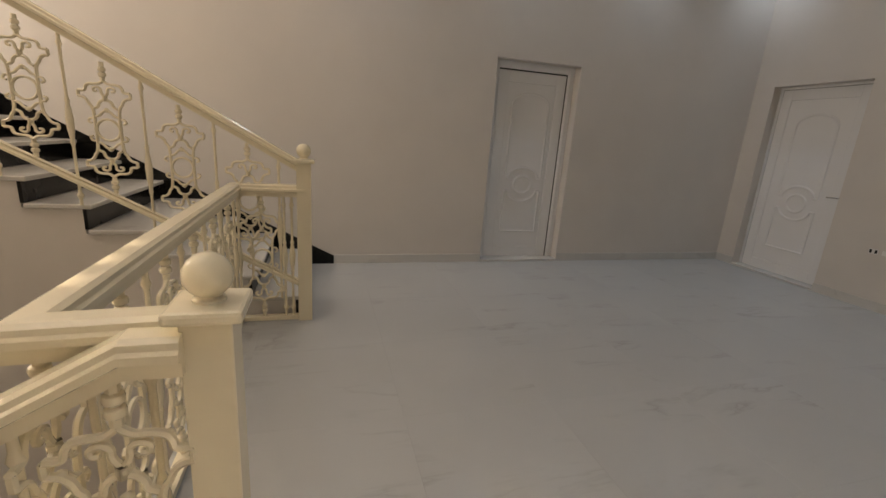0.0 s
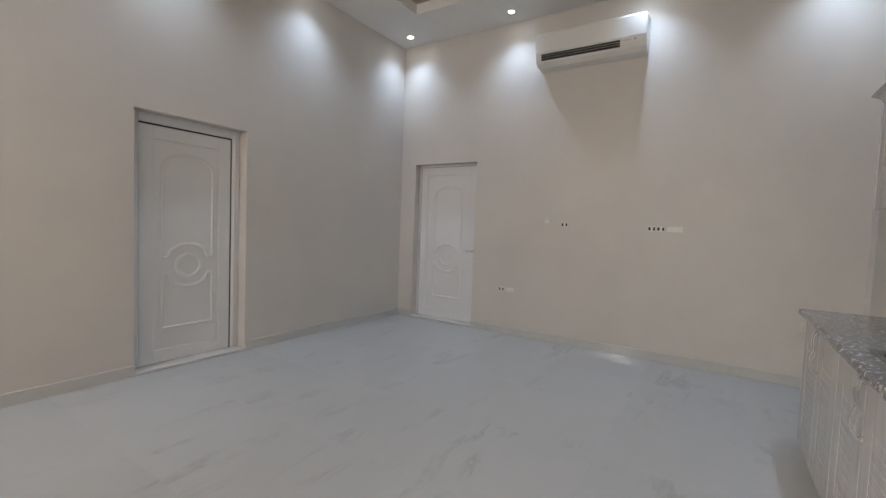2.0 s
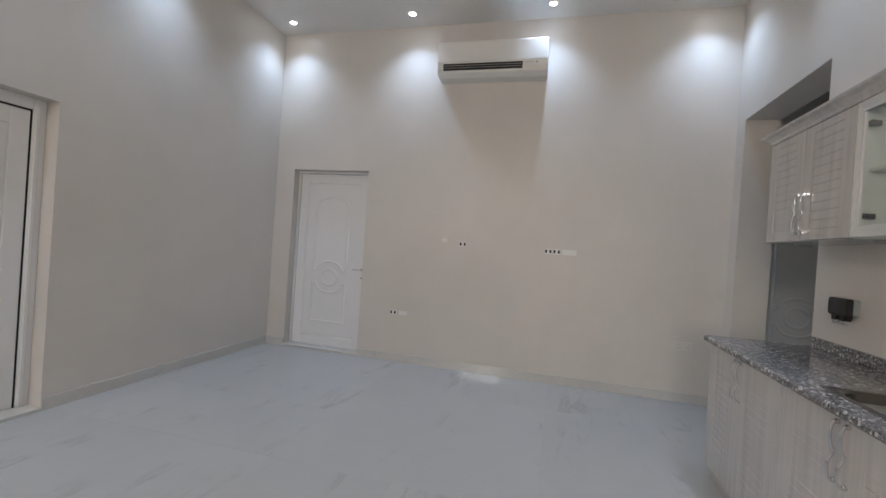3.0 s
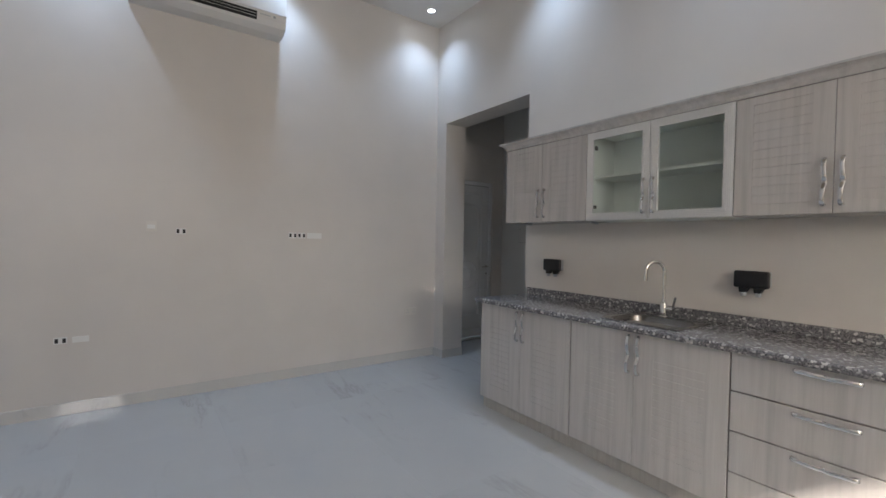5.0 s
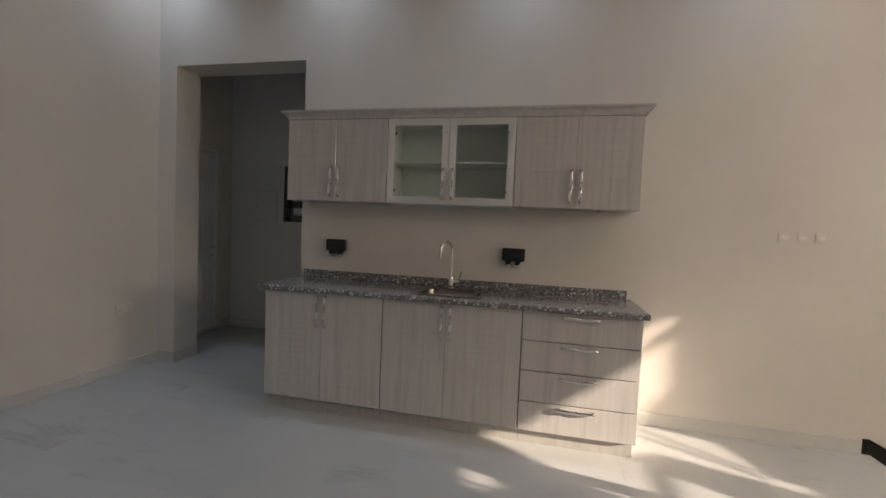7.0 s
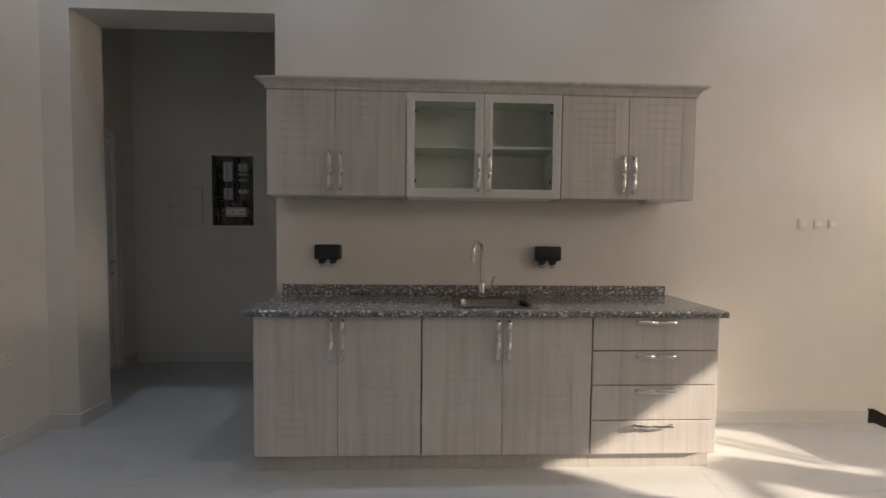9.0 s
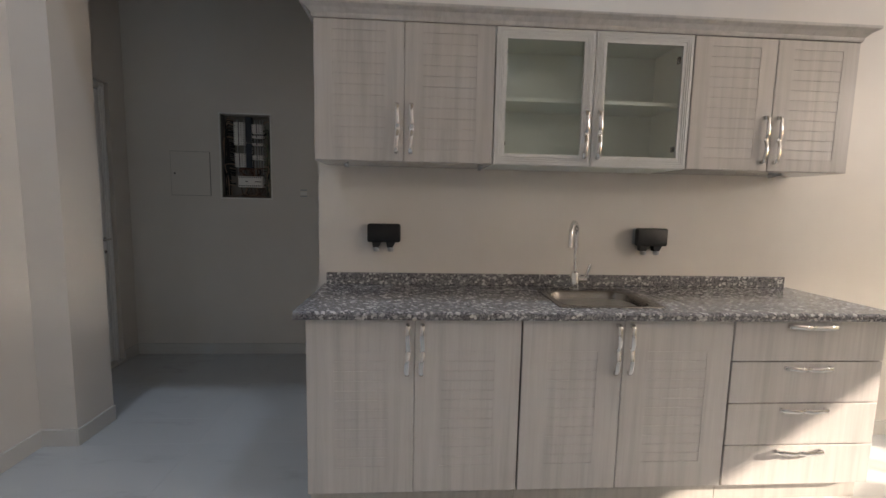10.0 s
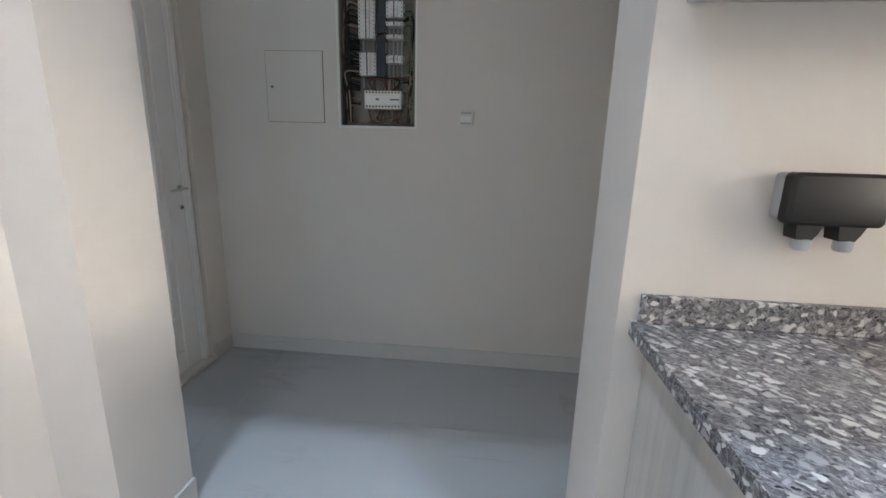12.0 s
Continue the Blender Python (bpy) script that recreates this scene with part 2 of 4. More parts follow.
def part(name, bm, material, parent=None, label="", smooth=False, at=None, keep=False):
    me = bpy.data.meshes.new(name)
    if smooth:
        for f in bm.faces:
            f.smooth = True
    bmesh.ops.recalc_face_normals(bm, faces=bm.faces[:])
    bm.to_mesh(me)
    if not keep:
        bm.free()
    me.materials.append(material)
    if smooth:
        me.set_sharp_from_angle(angle=radians(40))
    ob = new(name, me)
    if parent:
        ob.parent = parent
    if at:
        ob.location = at
    return tagged(ob, label=label)


def twin(ob, parent=None, at=None, name=None):
    o = new(name or ob.name.split(".")[0], ob.data)
    o.parent = parent or ob.parent
    o.matrix_basis = ob.matrix_basis.copy()
    if at:
        o.location = at
    return o


def thing(name, at=(0, 0, 0), rz=0, label="", category="", group="", kind=""):
    e = new(name)
    e.empty_display_size = 0.1
    e.matrix_world = pose(*at, 0, 0, rz)
    return tagged(e, label, category, group, kind)


def structure(name, bm, material):
    return tagged(part(name, bm, material), kind="structure")


def B():
    return bmesh.new()


# ---- the shell ----
Y_S, STAIR_H, LOW = -5.05, 6.5, -3.3
NT = 0.28                          # thickness of the north wall
OPX0, OPX1, OPZ = 0.187, 1.478, 2.715
HALL_E = 5.64                      # where the hall's floor and ceiling end at the stairs
D1X0, D1X1, D2Y0, D2Y1, DZ = 2.46, 3.44, -4.80, -3.80, 2.195

b = B()
box(b, 0, 0, 0, OPX0, NT, STAIR_H)
box(b, OPX0, 0, OPZ, OPX1, NT, STAIR_H)
box(b, OPX1, 0, LOW, X_E, NT, STAIR_H)
structure("wall_north", b, M_WALL)
b = B()
box(b, -0.25, Y_S - 0.25, 0, 0, D2Y0, STAIR_H)
box(b, -0.25, D2Y0, DZ, 0, D2Y1, STAIR_H)
box(b, -0.25, D2Y1, 0, 0, NT, STAIR_H)
structure("wall_west", b, M_WALL)
b = B()
box(b, 0, Y_S - 0.25, 0, D1X0, Y_S, STAIR_H)
box(b, D1X0, Y_S - 0.25, DZ, D1X1, Y_S, STAIR_H)
box(b, D1X1, Y_S - 0.25, LOW, X_E + 0.25, Y_S, STAIR_H)
structure("wall_south", b, M_WALL)

# the east wall; its arched opening over the landing is added, unseen, to shape the sun
WY0, WY1, WZ0 = -2.42, -1.27, 1.38
b = B()
arch = [(WY0, WZ0), (WY0, 1.70), (-2.26, 1.83), (-2.13, 1.94), (-2.06, 2.06), (-1.92, 2.29), (-1.62, 2.34), (-1.33, 2.30), (WY1, 2.40), (WY1, WZ0)]
PY0, PY1, PZ0, PZ1 = -3.20, -1.18, 1.30, 2.66      # the recess behind the thin panel that shapes the sun
box(b, X_E, Y_S, LOW, X_E + 0.25, PY0, STAIR_H)
box(b, X_E, PY1, LOW, X_E + 0.25, NT, STAIR_H)
box(b, X_E, PY0, LOW, X_E + 0.25, PY1, PZ0)
box(b, X_E, PY0, PZ1, X_E + 0.25, PY1, STAIR_H)
# slots and a gap added to throw sun stripes on the handrail and floor
SLOT_Y0, SLOT_Z0, SLOT_Z1 = -3.06, 2.065, 2.14
XP = X_E + 0.03
box(b, X_E, PY0, PZ0, XP, SLOT_Y0, PZ1)
box(b, X_E, WY1, PZ0, XP, PY1, PZ1)
box(b, X_E, SLOT_Y0, PZ0, XP, WY0, 1.88)
box(b, X_E, WY0, PZ0, XP, WY1, WZ0)
prism(b, [(WY0, PZ1)] + arch[1:-1] + [(WY1, PZ1)], "x", X_E, XP)
box(b, X_E, SLOT_Y0, 1.88, XP, -2.74, SLOT_Z0)
prism(b, [(-2.74, 1.88), (-2.60, 1.88), (-2.60, 1.90), (-2.74, 1.95)], "x", X_E, XP)
prism(b, [(-2.60, 1.88), (WY0, 1.88), (WY0, 1.96), (-2.48, 1.955), (-2.53, 1.925), (-2.60, 1.90)], "x", X_E, XP)
prism(b, [(-2.74, 1.95), (-2.60, 1.965), (-2.48, 1.955), (WY0, 1.96), (WY0, SLOT_Z0), (-2.74, SLOT_Z0)], "x", X_E, XP)
for y0, y1 in ((-2.97, -2.88), (-2.79, -2.70), (-2.61, WY0)):
    box(b, X_E, y0, SLOT_Z0, XP, y1, SLOT_Z1)
box(b, X_E, SLOT_Y0, SLOT_Z1, XP, WY0, PZ1)
structure("wall_east", b, M_WALL)

window = thing("window_1", (X_E + 0.058, -1.6, WZ0), label="unseen opening over the stair landing, with bars added to shape the sun patches", category="window", kind="structure")
b = B()
# bars and plates added to cast the dark strips inside the sun patches
tube(b, [(0, 0.36, 1.00), (0, 0.20, 0.64), (0, 0.12, 0.30)], 0.022)
tube(b, [(0, -0.36, 0.265), (0, -0.82, 0.265)], 0.024)
prism(b, [(0.33, 0.50), (0.33, 0.0), (-0.10, 0.0), (-0.11, 0.06), (0.245, 0.11), (0.27, 0.30)], "x", -0.02, 0.02)
prism(b, [(-0.15, 0.25), (-0.19, 0.08), (-0.22, 0.0), (-0.42, 0.0), (-0.47, 0.14), (-0.40, 0.23), (-0.30, 0.31)], "x", -0.02, 0.02)
tube(b, [(0, 0.20, 0.28), (0, -0.07, 0.08)], 0.012)
tube(b, [(0, 0.08, 0.28), (0, -0.13, 0.08)], 0.014)
part("window_frame", b, M_DOOR, window)
w2 = thing("window_2", (X_E - 0.02, -3.85, 2.85), label="white window with two panes over the stair landing", category="window", kind="structure")
for q in ((-0.60, -0.50, -0.55, 0.50), (0.55, -0.50, 0.60, 0.50), (-0.03, -0.45, 0.03, 0.45), (-0.55, -0.50, 0.55, -0.45), (-0.55, 0.45, 0.55, 0.50)):
    b = B()
    box(b, -0.045, q[0], q[1], -0.015, q[2], q[3], 0.003)
    part("window_frame", b, M_DOOR, w2)
b = B()
prism(b, [(y + 1.6, z - WZ0) for y, z in arch], "x", 0.04, 0.046)
o = part("pane", b, M_GLASS, window)
o.visible_shadow = False

b = B()
prism(b, [(-0.4, Y_S - 0.25), (HALL_E, Y_S - 0.25), (HALL_E, NT), (2.0, NT), (2.0, 1.6), (-0.4, 1.6)], "z", -0.25, -0.0016)
structure("floor_slab", b, M_GROUT)
b = B()
box(b, HALL_E, Y_S - 0.25, LOW - 0.2, X_E + 0.25, NT, LOW)
box(b, HALL_E - 0.2, Y_S, LOW, HALL_E - 0.002, NT, -0.255)
structure("floor_low", b, M_WALL)

# ceilings: a hall with a recessed tray, the stair's roof with an added, unseen skylight
TX0, TX1, TY0, TY1 = 0.75, 4.85, -4.31, -0.72
b = B()
box(b, -0.25, Y_S - 0.25, HALL_H, TX0, NT, HALL_H + 0.12)
box(b, TX1, Y_S - 0.25, HALL_H, HALL_E, NT, HALL_H + 0.12)
box(b, TX0, Y_S - 0.25, HALL_H, TX1, TY0, HALL_H + 0.12)
box(b, TX0, TY1, HALL_H, TX1, NT, HALL_H + 0.12)
structure("ceiling", b, M_CEIL)
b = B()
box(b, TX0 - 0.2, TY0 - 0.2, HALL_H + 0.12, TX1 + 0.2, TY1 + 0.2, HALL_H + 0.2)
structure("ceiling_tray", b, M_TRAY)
b = B()
box(b, HALL_E - 0.2, Y_S, HALL_H + 0.2, HALL_E, 0, STAIR_H)
structure("wall_over_hall", b, M_WALL)
b = B()
box(b, HALL_E - 0.2, Y_S - 0.25, STAIR_H, 6.0, NT, STAIR_H + 0.2)
box(b, 9.2, Y_S - 0.25, STAIR_H, X_E + 0.25, NT, STAIR_H + 0.2)
box(b, 6.0, Y_S - 0.25, STAIR_H, 9.2, -4.35, STAIR_H + 0.2)
box(b, 6.0, -0.75, STAIR_H, 9.2, NT, STAIR_H + 0.2)
structure("ceiling_stair", b, M_CEIL)
b = B()
box(b, 5.98, -4.37, STAIR_H + 0.21, 9.22, -0.73, STAIR_H + 0.225)
o = structure("skylight_pane", b, M_GLASS)
o.visible_shadow = False

# the passage behind the opening
PY, PX0, PX1, PD0, PD1 = 1.42, -0.37, 1.80, 0.34, 1.24
b = B()
box(b, PX0 - 0.3, PY, 0, 0.375, PY + 0.2, HALL_H)
box(b, 0.375, PY, 0, 0.775, PY + 0.2, 1.35)
box(b, 0.375, PY, 2.03, 0.775, PY + 0.2, HALL_H)
box(b, 0.375, PY + 0.10, 1.35, 0.775, PY + 0.2, 2.03)
box(b, 0.775, PY, 0, PX1 + 0.2, PY + 0.2, HALL_H)
structure("passage_wall_north", b, M_WALL)
b = B()
box(b, PX0 - 0.2, NT, 0, PX0, PD0, HALL_H)
box(b, PX0 - 0.2, PD0, DZ, PX0, PD1, HALL_H)
box(b, PX0 - 0.2, PD1, 0, PX0, PY, HALL_H)
structure("passage_wall_west", b, M_WALL)
b = B()
box(b, PX1, NT, 0, PX1 + 0.2, PY, HALL_H)
structure("passage_wall_east", b, M_WALL)
b = B()
box(b, PX0 - 0.2, NT, HALL_H, PX1 + 0.2, PY + 0.2, HALL_H + 0.1)
structure("ceiling_passage", b, M_CEIL)

# skirtings
SK, ST = 0.092, 0.012
b = B()
for x0, x1 in ((0.0, OPX0), (4.12, 5.595)):
    box(b, x0, -ST, 0, x1, 0, SK, 0.0015)
box(b, OPX0, -ST, 0, OPX0 + ST, NT, SK, 0.0015)
structure("baseboard_north", b, M_SKIRT)
b = B()
box(b, OPX1 - ST, -0.004, 0, OPX1, NT, SK, 0.0015)
structure("baseboard_jamb", b, M_SKIRT)
b = B()
box(b, 0, Y_S, 0, ST, D2Y0, SK, 0.0015)
box(b, 0, D2Y1, 0, ST, -ST, SK, 0.0015)
structure("baseboard_west", b, M_SKIRT)
b = B()
box(b, ST, Y_S, 0, D1X0, Y_S + ST, SK, 0.0015)
box(b, D1X1, Y_S, 0, 5.07, Y_S + ST, SK, 0.0015)
structure("baseboard_south", b, M_SKIRT)
b = B()
box(b, PX0, PY - ST, 0, PX1, PY, SK, 0.0015)
box(b, PX0, PD1, 0, PX0 + ST, PY - ST, SK, 0.0015)
box(b, PX0, NT, 0, PX0 + ST, PD0, SK, 0.0015)
structure("baseboard_passage", b, M_SKIRT)

# ---- stairs ----
RISE, RUN, X1 = 0.162, 0.312, 5.36
SY0, SY1 = Y_S, -3.72
DY0, DY1 = -1.45, 0.0
DX1 = 5.64
NSTEP = 10

up = thing("staircase", (0, 0, 0), label="marble stairs with black risers going up the beige wall", category="stairs", kind="structure")
outline = [(X1 + 0.02, LOW)]
outline += [(X1 + 0.02, 0.0)]
for i in range(NSTEP):
    x = X1 + 0.02 + i * RUN
    outline += [(x, (i + 1) * RISE - 0.03), (x + RUN, (i + 1) * RISE - 0.03)]
outline[-1] = (X_E, NSTEP * RISE - 0.03)
outline += [(X_E, LOW)]
b = B()
prism(b, outline, "y", SY0, SY1 + 0.0)
part("flight_body", b, M_WALL, up, "beige plastered side of the flight")
b = B()
box(b, 0, 0, 0, 0.02, SY1 + 0.004 - SY0, RISE - 0.03)
r0 = part("riser", b, M_BLACKG, up, "polished black riser", at=(X1, SY0, 0))
b = B()
box(b, -0.035, 0, -0.03, RUN + 0.0, SY1 + 0.02 - SY0, 0, 0.005)
t0 = part("tread", b, M_TREAD, up, "pale marble tread", at=(X1, SY0, RISE))
for i in range(1, NSTEP):
    twin(r0, at=(X1 + i * RUN, SY0, i * RISE))
    if i < NSTEP - 1:
        twin(t0, at=(X1 + i * RUN, SY0, (i + 1) * RISE))
b = B()
box(b, X1 + (NSTEP - 1) * RUN - 0.035, SY0, NSTEP * RISE - 0.03, X_E, SY1 + 0.02, NSTEP * RISE, 0.004)
part("landing", b, M_TREAD, up)
b = B()
sl = RISE / RUN
prism(b, [(5.07, 0.0), (5.07, 0.085), (5.16, 0.13), (X1 + 9 * RUN, 9 * RISE + 0.27), (X1 + 9 * RUN, 9 * RISE - 0.1), (X1 + 0.2, 0.0)], "y", SY0, SY0 + 0.014)
part("wall_string", b, M_BLACKG, up, "sloping black skirting on the wall")

down = thing("staircase_down", (0, 0, 0), label="marble stairs with black risers going down the beige wall", category="stairs", kind="structure")
outline = [(DX1, -0.26)]
for i in range(NSTEP):
    x = DX1 + i * RUN
    outline += [(x, -(i + 1) * RISE - 0.03), (x + RUN, -(i + 1) * RISE - 0.03)]
outline = [(DX1, LOW), (DX1, -RISE - 0.03)] + outline[2:]
outline[-1] = (X_E, -NSTEP * RISE - 0.03)
outline += [(X_E, LOW)]
b = B()
prism(b, outline, "y", DY0, DY1)
part("flight_body", b, M_WALL, down)
b = B()
box(b, -0.02, 0, 0, 0.0, DY1 - DY0, RISE - 0.03)
r0 = part("riser", b, M_BLACKG, down, at=(DX1 + RUN, DY0, -2 * RISE))
b = B()
box(b, 0.0, 0, -0.03, RUN + 0.03, DY1 - DY0, 0, 0.005)
t0 = part("tread", b, M_TREAD, down, at=(DX1, DY0, -RISE))
for i in range(1, NSTEP - 1):
    twin(r0, at=(DX1 + (i + 1) * RUN, DY0, -(i + 2) * RISE))
    twin(t0, at=(DX1 + i * RUN, DY0, -(i + 1) * RISE))
b = B()
box(b, DX1 + (NSTEP - 1) * RUN, DY0, -NSTEP * RISE - 0.03, X_E, DY1, -NSTEP * RISE, 0.004)
part("landing", b, M_TREAD, down)
b = B()
prism(b, [(5.60, 0.0), (5.60, 0.10), (DX1, 0.10), (DX1 + 9 * RUN, 0.10 - 9 * RISE), (DX1 + 9 * RUN, -0.3 - 9 * RISE), (DX1, -0.28), (DX1 - 0.002, 0.0)], "y", -0.014, 0)
part("wall_string", b, M_BLACKG, down)
b = B()
box(b, HALL_E - 0.02, SY1 + 0.003, -0.25, 5.805, DY0 - 0.003, -0.012)
structure("landing_slab", b, M_WALL)

# ---- railings ----


def rail_profile(w, h):
    """A moulded handrail, from under one edge over the rounded top."""
    return [(-w * 0.30, 0), (w * 0.30, 0), (w * 0.34, h * 0.38), (w * 0.5, h * 0.46), (w * 0.5, h * 0.66), (w * 0.42, h * 0.74), (w * 0.40, h * 0.9), (w * 0.26, h), (-w * 0.26, h),
            (-w * 0.40, h * 0.9), (-w * 0.42, h * 0.74), (-w * 0.5, h * 0.66), (-w * 0.5, h * 0.46), (-w * 0.34, h * 0.38)]


def sweep(bm, prof, path):
    """Sweeps a profile (across, up) along a path, mitred and kept upright."""
    path = [Vector(p) for p in path]
    rings = []
    for i, p in enumerate(path):
        a = (p - path[i - 1]).to_2d().normalized() if i else None
        c = (path[i + 1] - p).to_2d().normalized() if i < len(path) - 1 else None
        d = ((a or c) + (c or a)).normalized()
        k = 1.0 / max(0.3, d.dot(c or a))
        side = Vector((d.y, -d.x, 0)) * k
        rings.append([bm.verts.new(p + side * u + Vector((0, 0, w))) for u, w in prof])
    n = len(prof)
    for a, c in zip(rings, rings[1:]):
        for i in range(n):
            bm.faces.new((a[i], a[(i + 1) % n], c[(i + 1) % n], c[i]))
    bm.faces.new(rings[0][::-1])
    bm.faces.new(rings[-1])
    return bm


def ornament_mesh(h):
    """A cast scrollwork panel standing on z=0, h high, in the x-z plane."""
    b = B()
    r = 0.0085

    def line(pts, rr=r, close=False, soft=True):
        for sgn in (1, -1):
            q = [(sgn * x, 0, (0.5 + (z - 0.5) * 0.93) * h) for x, z in pts]
            tube(b, smooth_line(q, 3) if soft else q, rr, 6, 1.25)
    half = [(0, 0.895), (0.012, 0.880), (0.030, 0.868), (0.062, 0.866), (0.082, 0.858), (0.092, 0.838), (0.096, 0.816), (0.108, 0.808), (0.130, 0.808), (0.131, 0.806), (0.131, 0.764), (0.130, 0.762), (0.110, 0.758), (0.092, 0.738), (0.082, 0.705), (0.070, 0.68), (0.064, 0.60)]
    frame_pts = half + [(x, 1 - z) for x, z in half[::-1]]
    line(frame_pts)
    for up in (1, -1):
        def m(pts):
            return [(x, z if up > 0 else 1 - z) for x, z in pts]
        line(m([(0.004, 0.770), (0.016, 0.800), (0.018, 0.828), (0.034, 0.842), (0.052, 0.832), (0.050, 0.812), (0.036, 0.810)]), r * 0.9)
        line(m([(0.0, 0.742), (0.020, 0.736), (0.034, 0.715), (0.040, 0.688), (0.060, 0.672)]), r)
        line(m([(0, 0.66), (0.02, 0.645), (0.040, 0.615), (0.062, 0.605)]), r * 0.9)
        line(m([(0.064, 0.59), (0.086, 0.59), (0.096, 0.565), (0.080, 0.552)]), r * 0.8)
        line(m([(0.0, 0.775), (0.0, 0.735)]), r * 1.5)
    tube(b, [(0.060 * math.cos(a * math.pi / 8), 0, h * 0.5 + 0.062 * math.sin(a * math.pi / 8)) for a in range(16)], r * 0.9, 6, 1.25, closed=True)
    for z in (0.649, 0.351, 0.74, 0.26):
        lathe(b, [(0.004, -0.014), (0.015, -0.006), (0.015, 0.006), (0.004, 0.014)], 8, (0, 0, z * h))
    for z, q in ((0.95, 1), (0.05, -1)):
        for dz in (0.0, -0.030 * q):
            lathe(b, [(0.010, -0.015), (0.019, -0.009), (0.021, 0.0), (0.019, 0.009), (0.010, 0.015)], 10, (0, 0, z * h + dz))
    tube(b, [(0, 0, 0.872 * h), (0, 0, h)], r * 1.5, 6)
    tube(b, [(0, 0, 0), (0, 0, 0.128 * h)], r * 1.5, 6)
    return b


def baluster_mesh(h):
    s = 0.009
    return lathe(B(), [(s, 0), (s, 0.04), (0.016, 0.05), (0.018, 0.065), (0.010, 0.08), (s, 0.10), (s * 0.9, h * 0.36), (0.013, h * 0.38), (0.011, h * 0.40), (0.019, h * 0.46), (0.021, h * 0.52),
                       (0.015, h * 0.58), (0.010, h * 0.61), (0.014, h * 0.625), (s * 0.9, h * 0.65), (s, h - 0.08), (0.016, h - 0.06), (0.010, h - 0.04), (s, h)], 10)


def newel(parent, x, y, h, w=0.10, ball=0.047):
    b = B()
    box(b, -w / 2, -w / 2, 0, w / 2, w / 2, h, 0.004, 2)
    n = part("newel_post", b, M_CREAM, parent, "cream square newel post", at=(x, y, 0))
    b = B()
    c = w / 2 + 0.024
    box(b, -c, -c, h, c, c, h + 0.028, 0.009, 2)
    part("cap", b, M_CREAM, n)
    b = B()
    prof = [(0.032, 0.0), (0.032, 0.005), (0.026, 0.008)] + [(ball * math.sin(radians(a)), 0.006 + ball - ball * math.cos(radians(a))) for a in range(32, 176, 8)]
    lathe(b, prof, 24, (0, 0, h + 0.028))
    part("ball", b, M_CREAM, n, "glossy cream ball finial", smooth=True)
    return n


ORN, BAL = {}, {}


def infill(parent, kind, h, at, rz=0.0):
    store, name = (ORN, "scroll_panel") if kind else (BAL, "baluster")
    key = round(h, 2)
    if key not in store:
        o = part(name, (ornament_mesh if kind else baluster_mesh)(h), M_CREAM, parent, smooth=True)
        store[key] = o.data
    else:
        o = new(name, store[key])
        o.parent = parent
    o.matrix_basis = pose(*at, 0, 0, rz)
    return o


CORX, NEWX, FARX = 5.748, 5.414, 5.308
FARY, NEARY = -3.67, -1.47
RAILZ = 0.90                      # underside of the level handrail

guard = thing("guard_railing", (0, 0, 0), label="cream metal guard railing with scrollwork round the stairwell", category="railing")
b = B()
sweep(b, rail_profile(0.10, 0.082), [(FARX, FARY, RAILZ), (CORX, FARY, RAILZ), (CORX, NEARY - 0.03, RAILZ), (NEWX, NEARY - 0.03, RAILZ + 0.01)])
part("handrail", b, M_CREAM, guard, "moulded cream handrail")
b = B()
sweep(b, [(-0.025, 0), (0.025, 0), (0.025, 0.03), (-0.025, 0.03)], [(FARX + 0.05, FARY, 0.003), (CORX, FARY, 0.003), (CORX, NEARY - 0.03, 0.003), (NEWX, NEARY - 0.03, 0.003)])
part("bottom_rail", b, M_CREAM, guard)
newel(guard, FARX, FARY, 1.13, 0.095)
newel(guard, NEWX, NEARY, 0.992, 0.097)
H0 = RAILZ - 0.033
infill(guard, 0, H0, (FARX + 0.085, FARY, 0.033))
infill(guard, 0, H0, (FARX + 0.135, FARY, 0.033))
infill(guard, 1, H0, (FARX + 0.28, FARY, 0.033))
infill(guard, 0, H0, (FARX + 0.425, FARY, 0.033))
n = 6
for i in range(n):
    y = FARY + 0.06 + i * (NEARY - FARY - 0.12) / (n - 0.5)
    infill(guard, 0, H0, (CORX, y, 0.033), 90)
    infill(guard, 1, H0, (CORX, y + 0.19, 0.033), 90)
infill(guard, 0, H0, (NEWX + 0.13, NEARY - 0.03, 0.033))
infill(guard, 0, H0, (NEWX + 0.24, NEARY - 0.03, 0.033))

stair_rail = thing("stair_railing", (0, 0, 0), label="cream metal stair railing with scrollwork panels above the marble treads", category="railing")
RS = 0.537
ry = SY1 + 0.04


def hz(x):
    return 1.088 + 0.562 * (x - 5.37)


def lz(x):
    return 0.285 + RS * (x - 5.37)


XT = X1 + 9 * RUN + 0.1
b = B()
sweep(b, rail_profile(0.09, 0.085), [(FARX, ry, hz(5.30)), (XT, ry, hz(XT)), (X_E, ry, hz(XT))])
part("handrail", b, M_CREAM, stair_rail, "moulded cream sloping handrail")
b = B()
sweep(b, [(-0.02, 0), (0.02, 0), (0.02, 0.018), (0.012, 0.03), (0.02, 0.045), (-0.02, 0.045), (-0.012, 0.03), (-0.02, 0.018)], [(FARX + 0.03, ry, lz(5.30)), (XT, ry, lz(XT)), (X_E, ry, lz(XT))])
part("bottom_rail", b, M_CREAM, stair_rail, "moulded sloping lower rail")
x, k = 5.47, 0
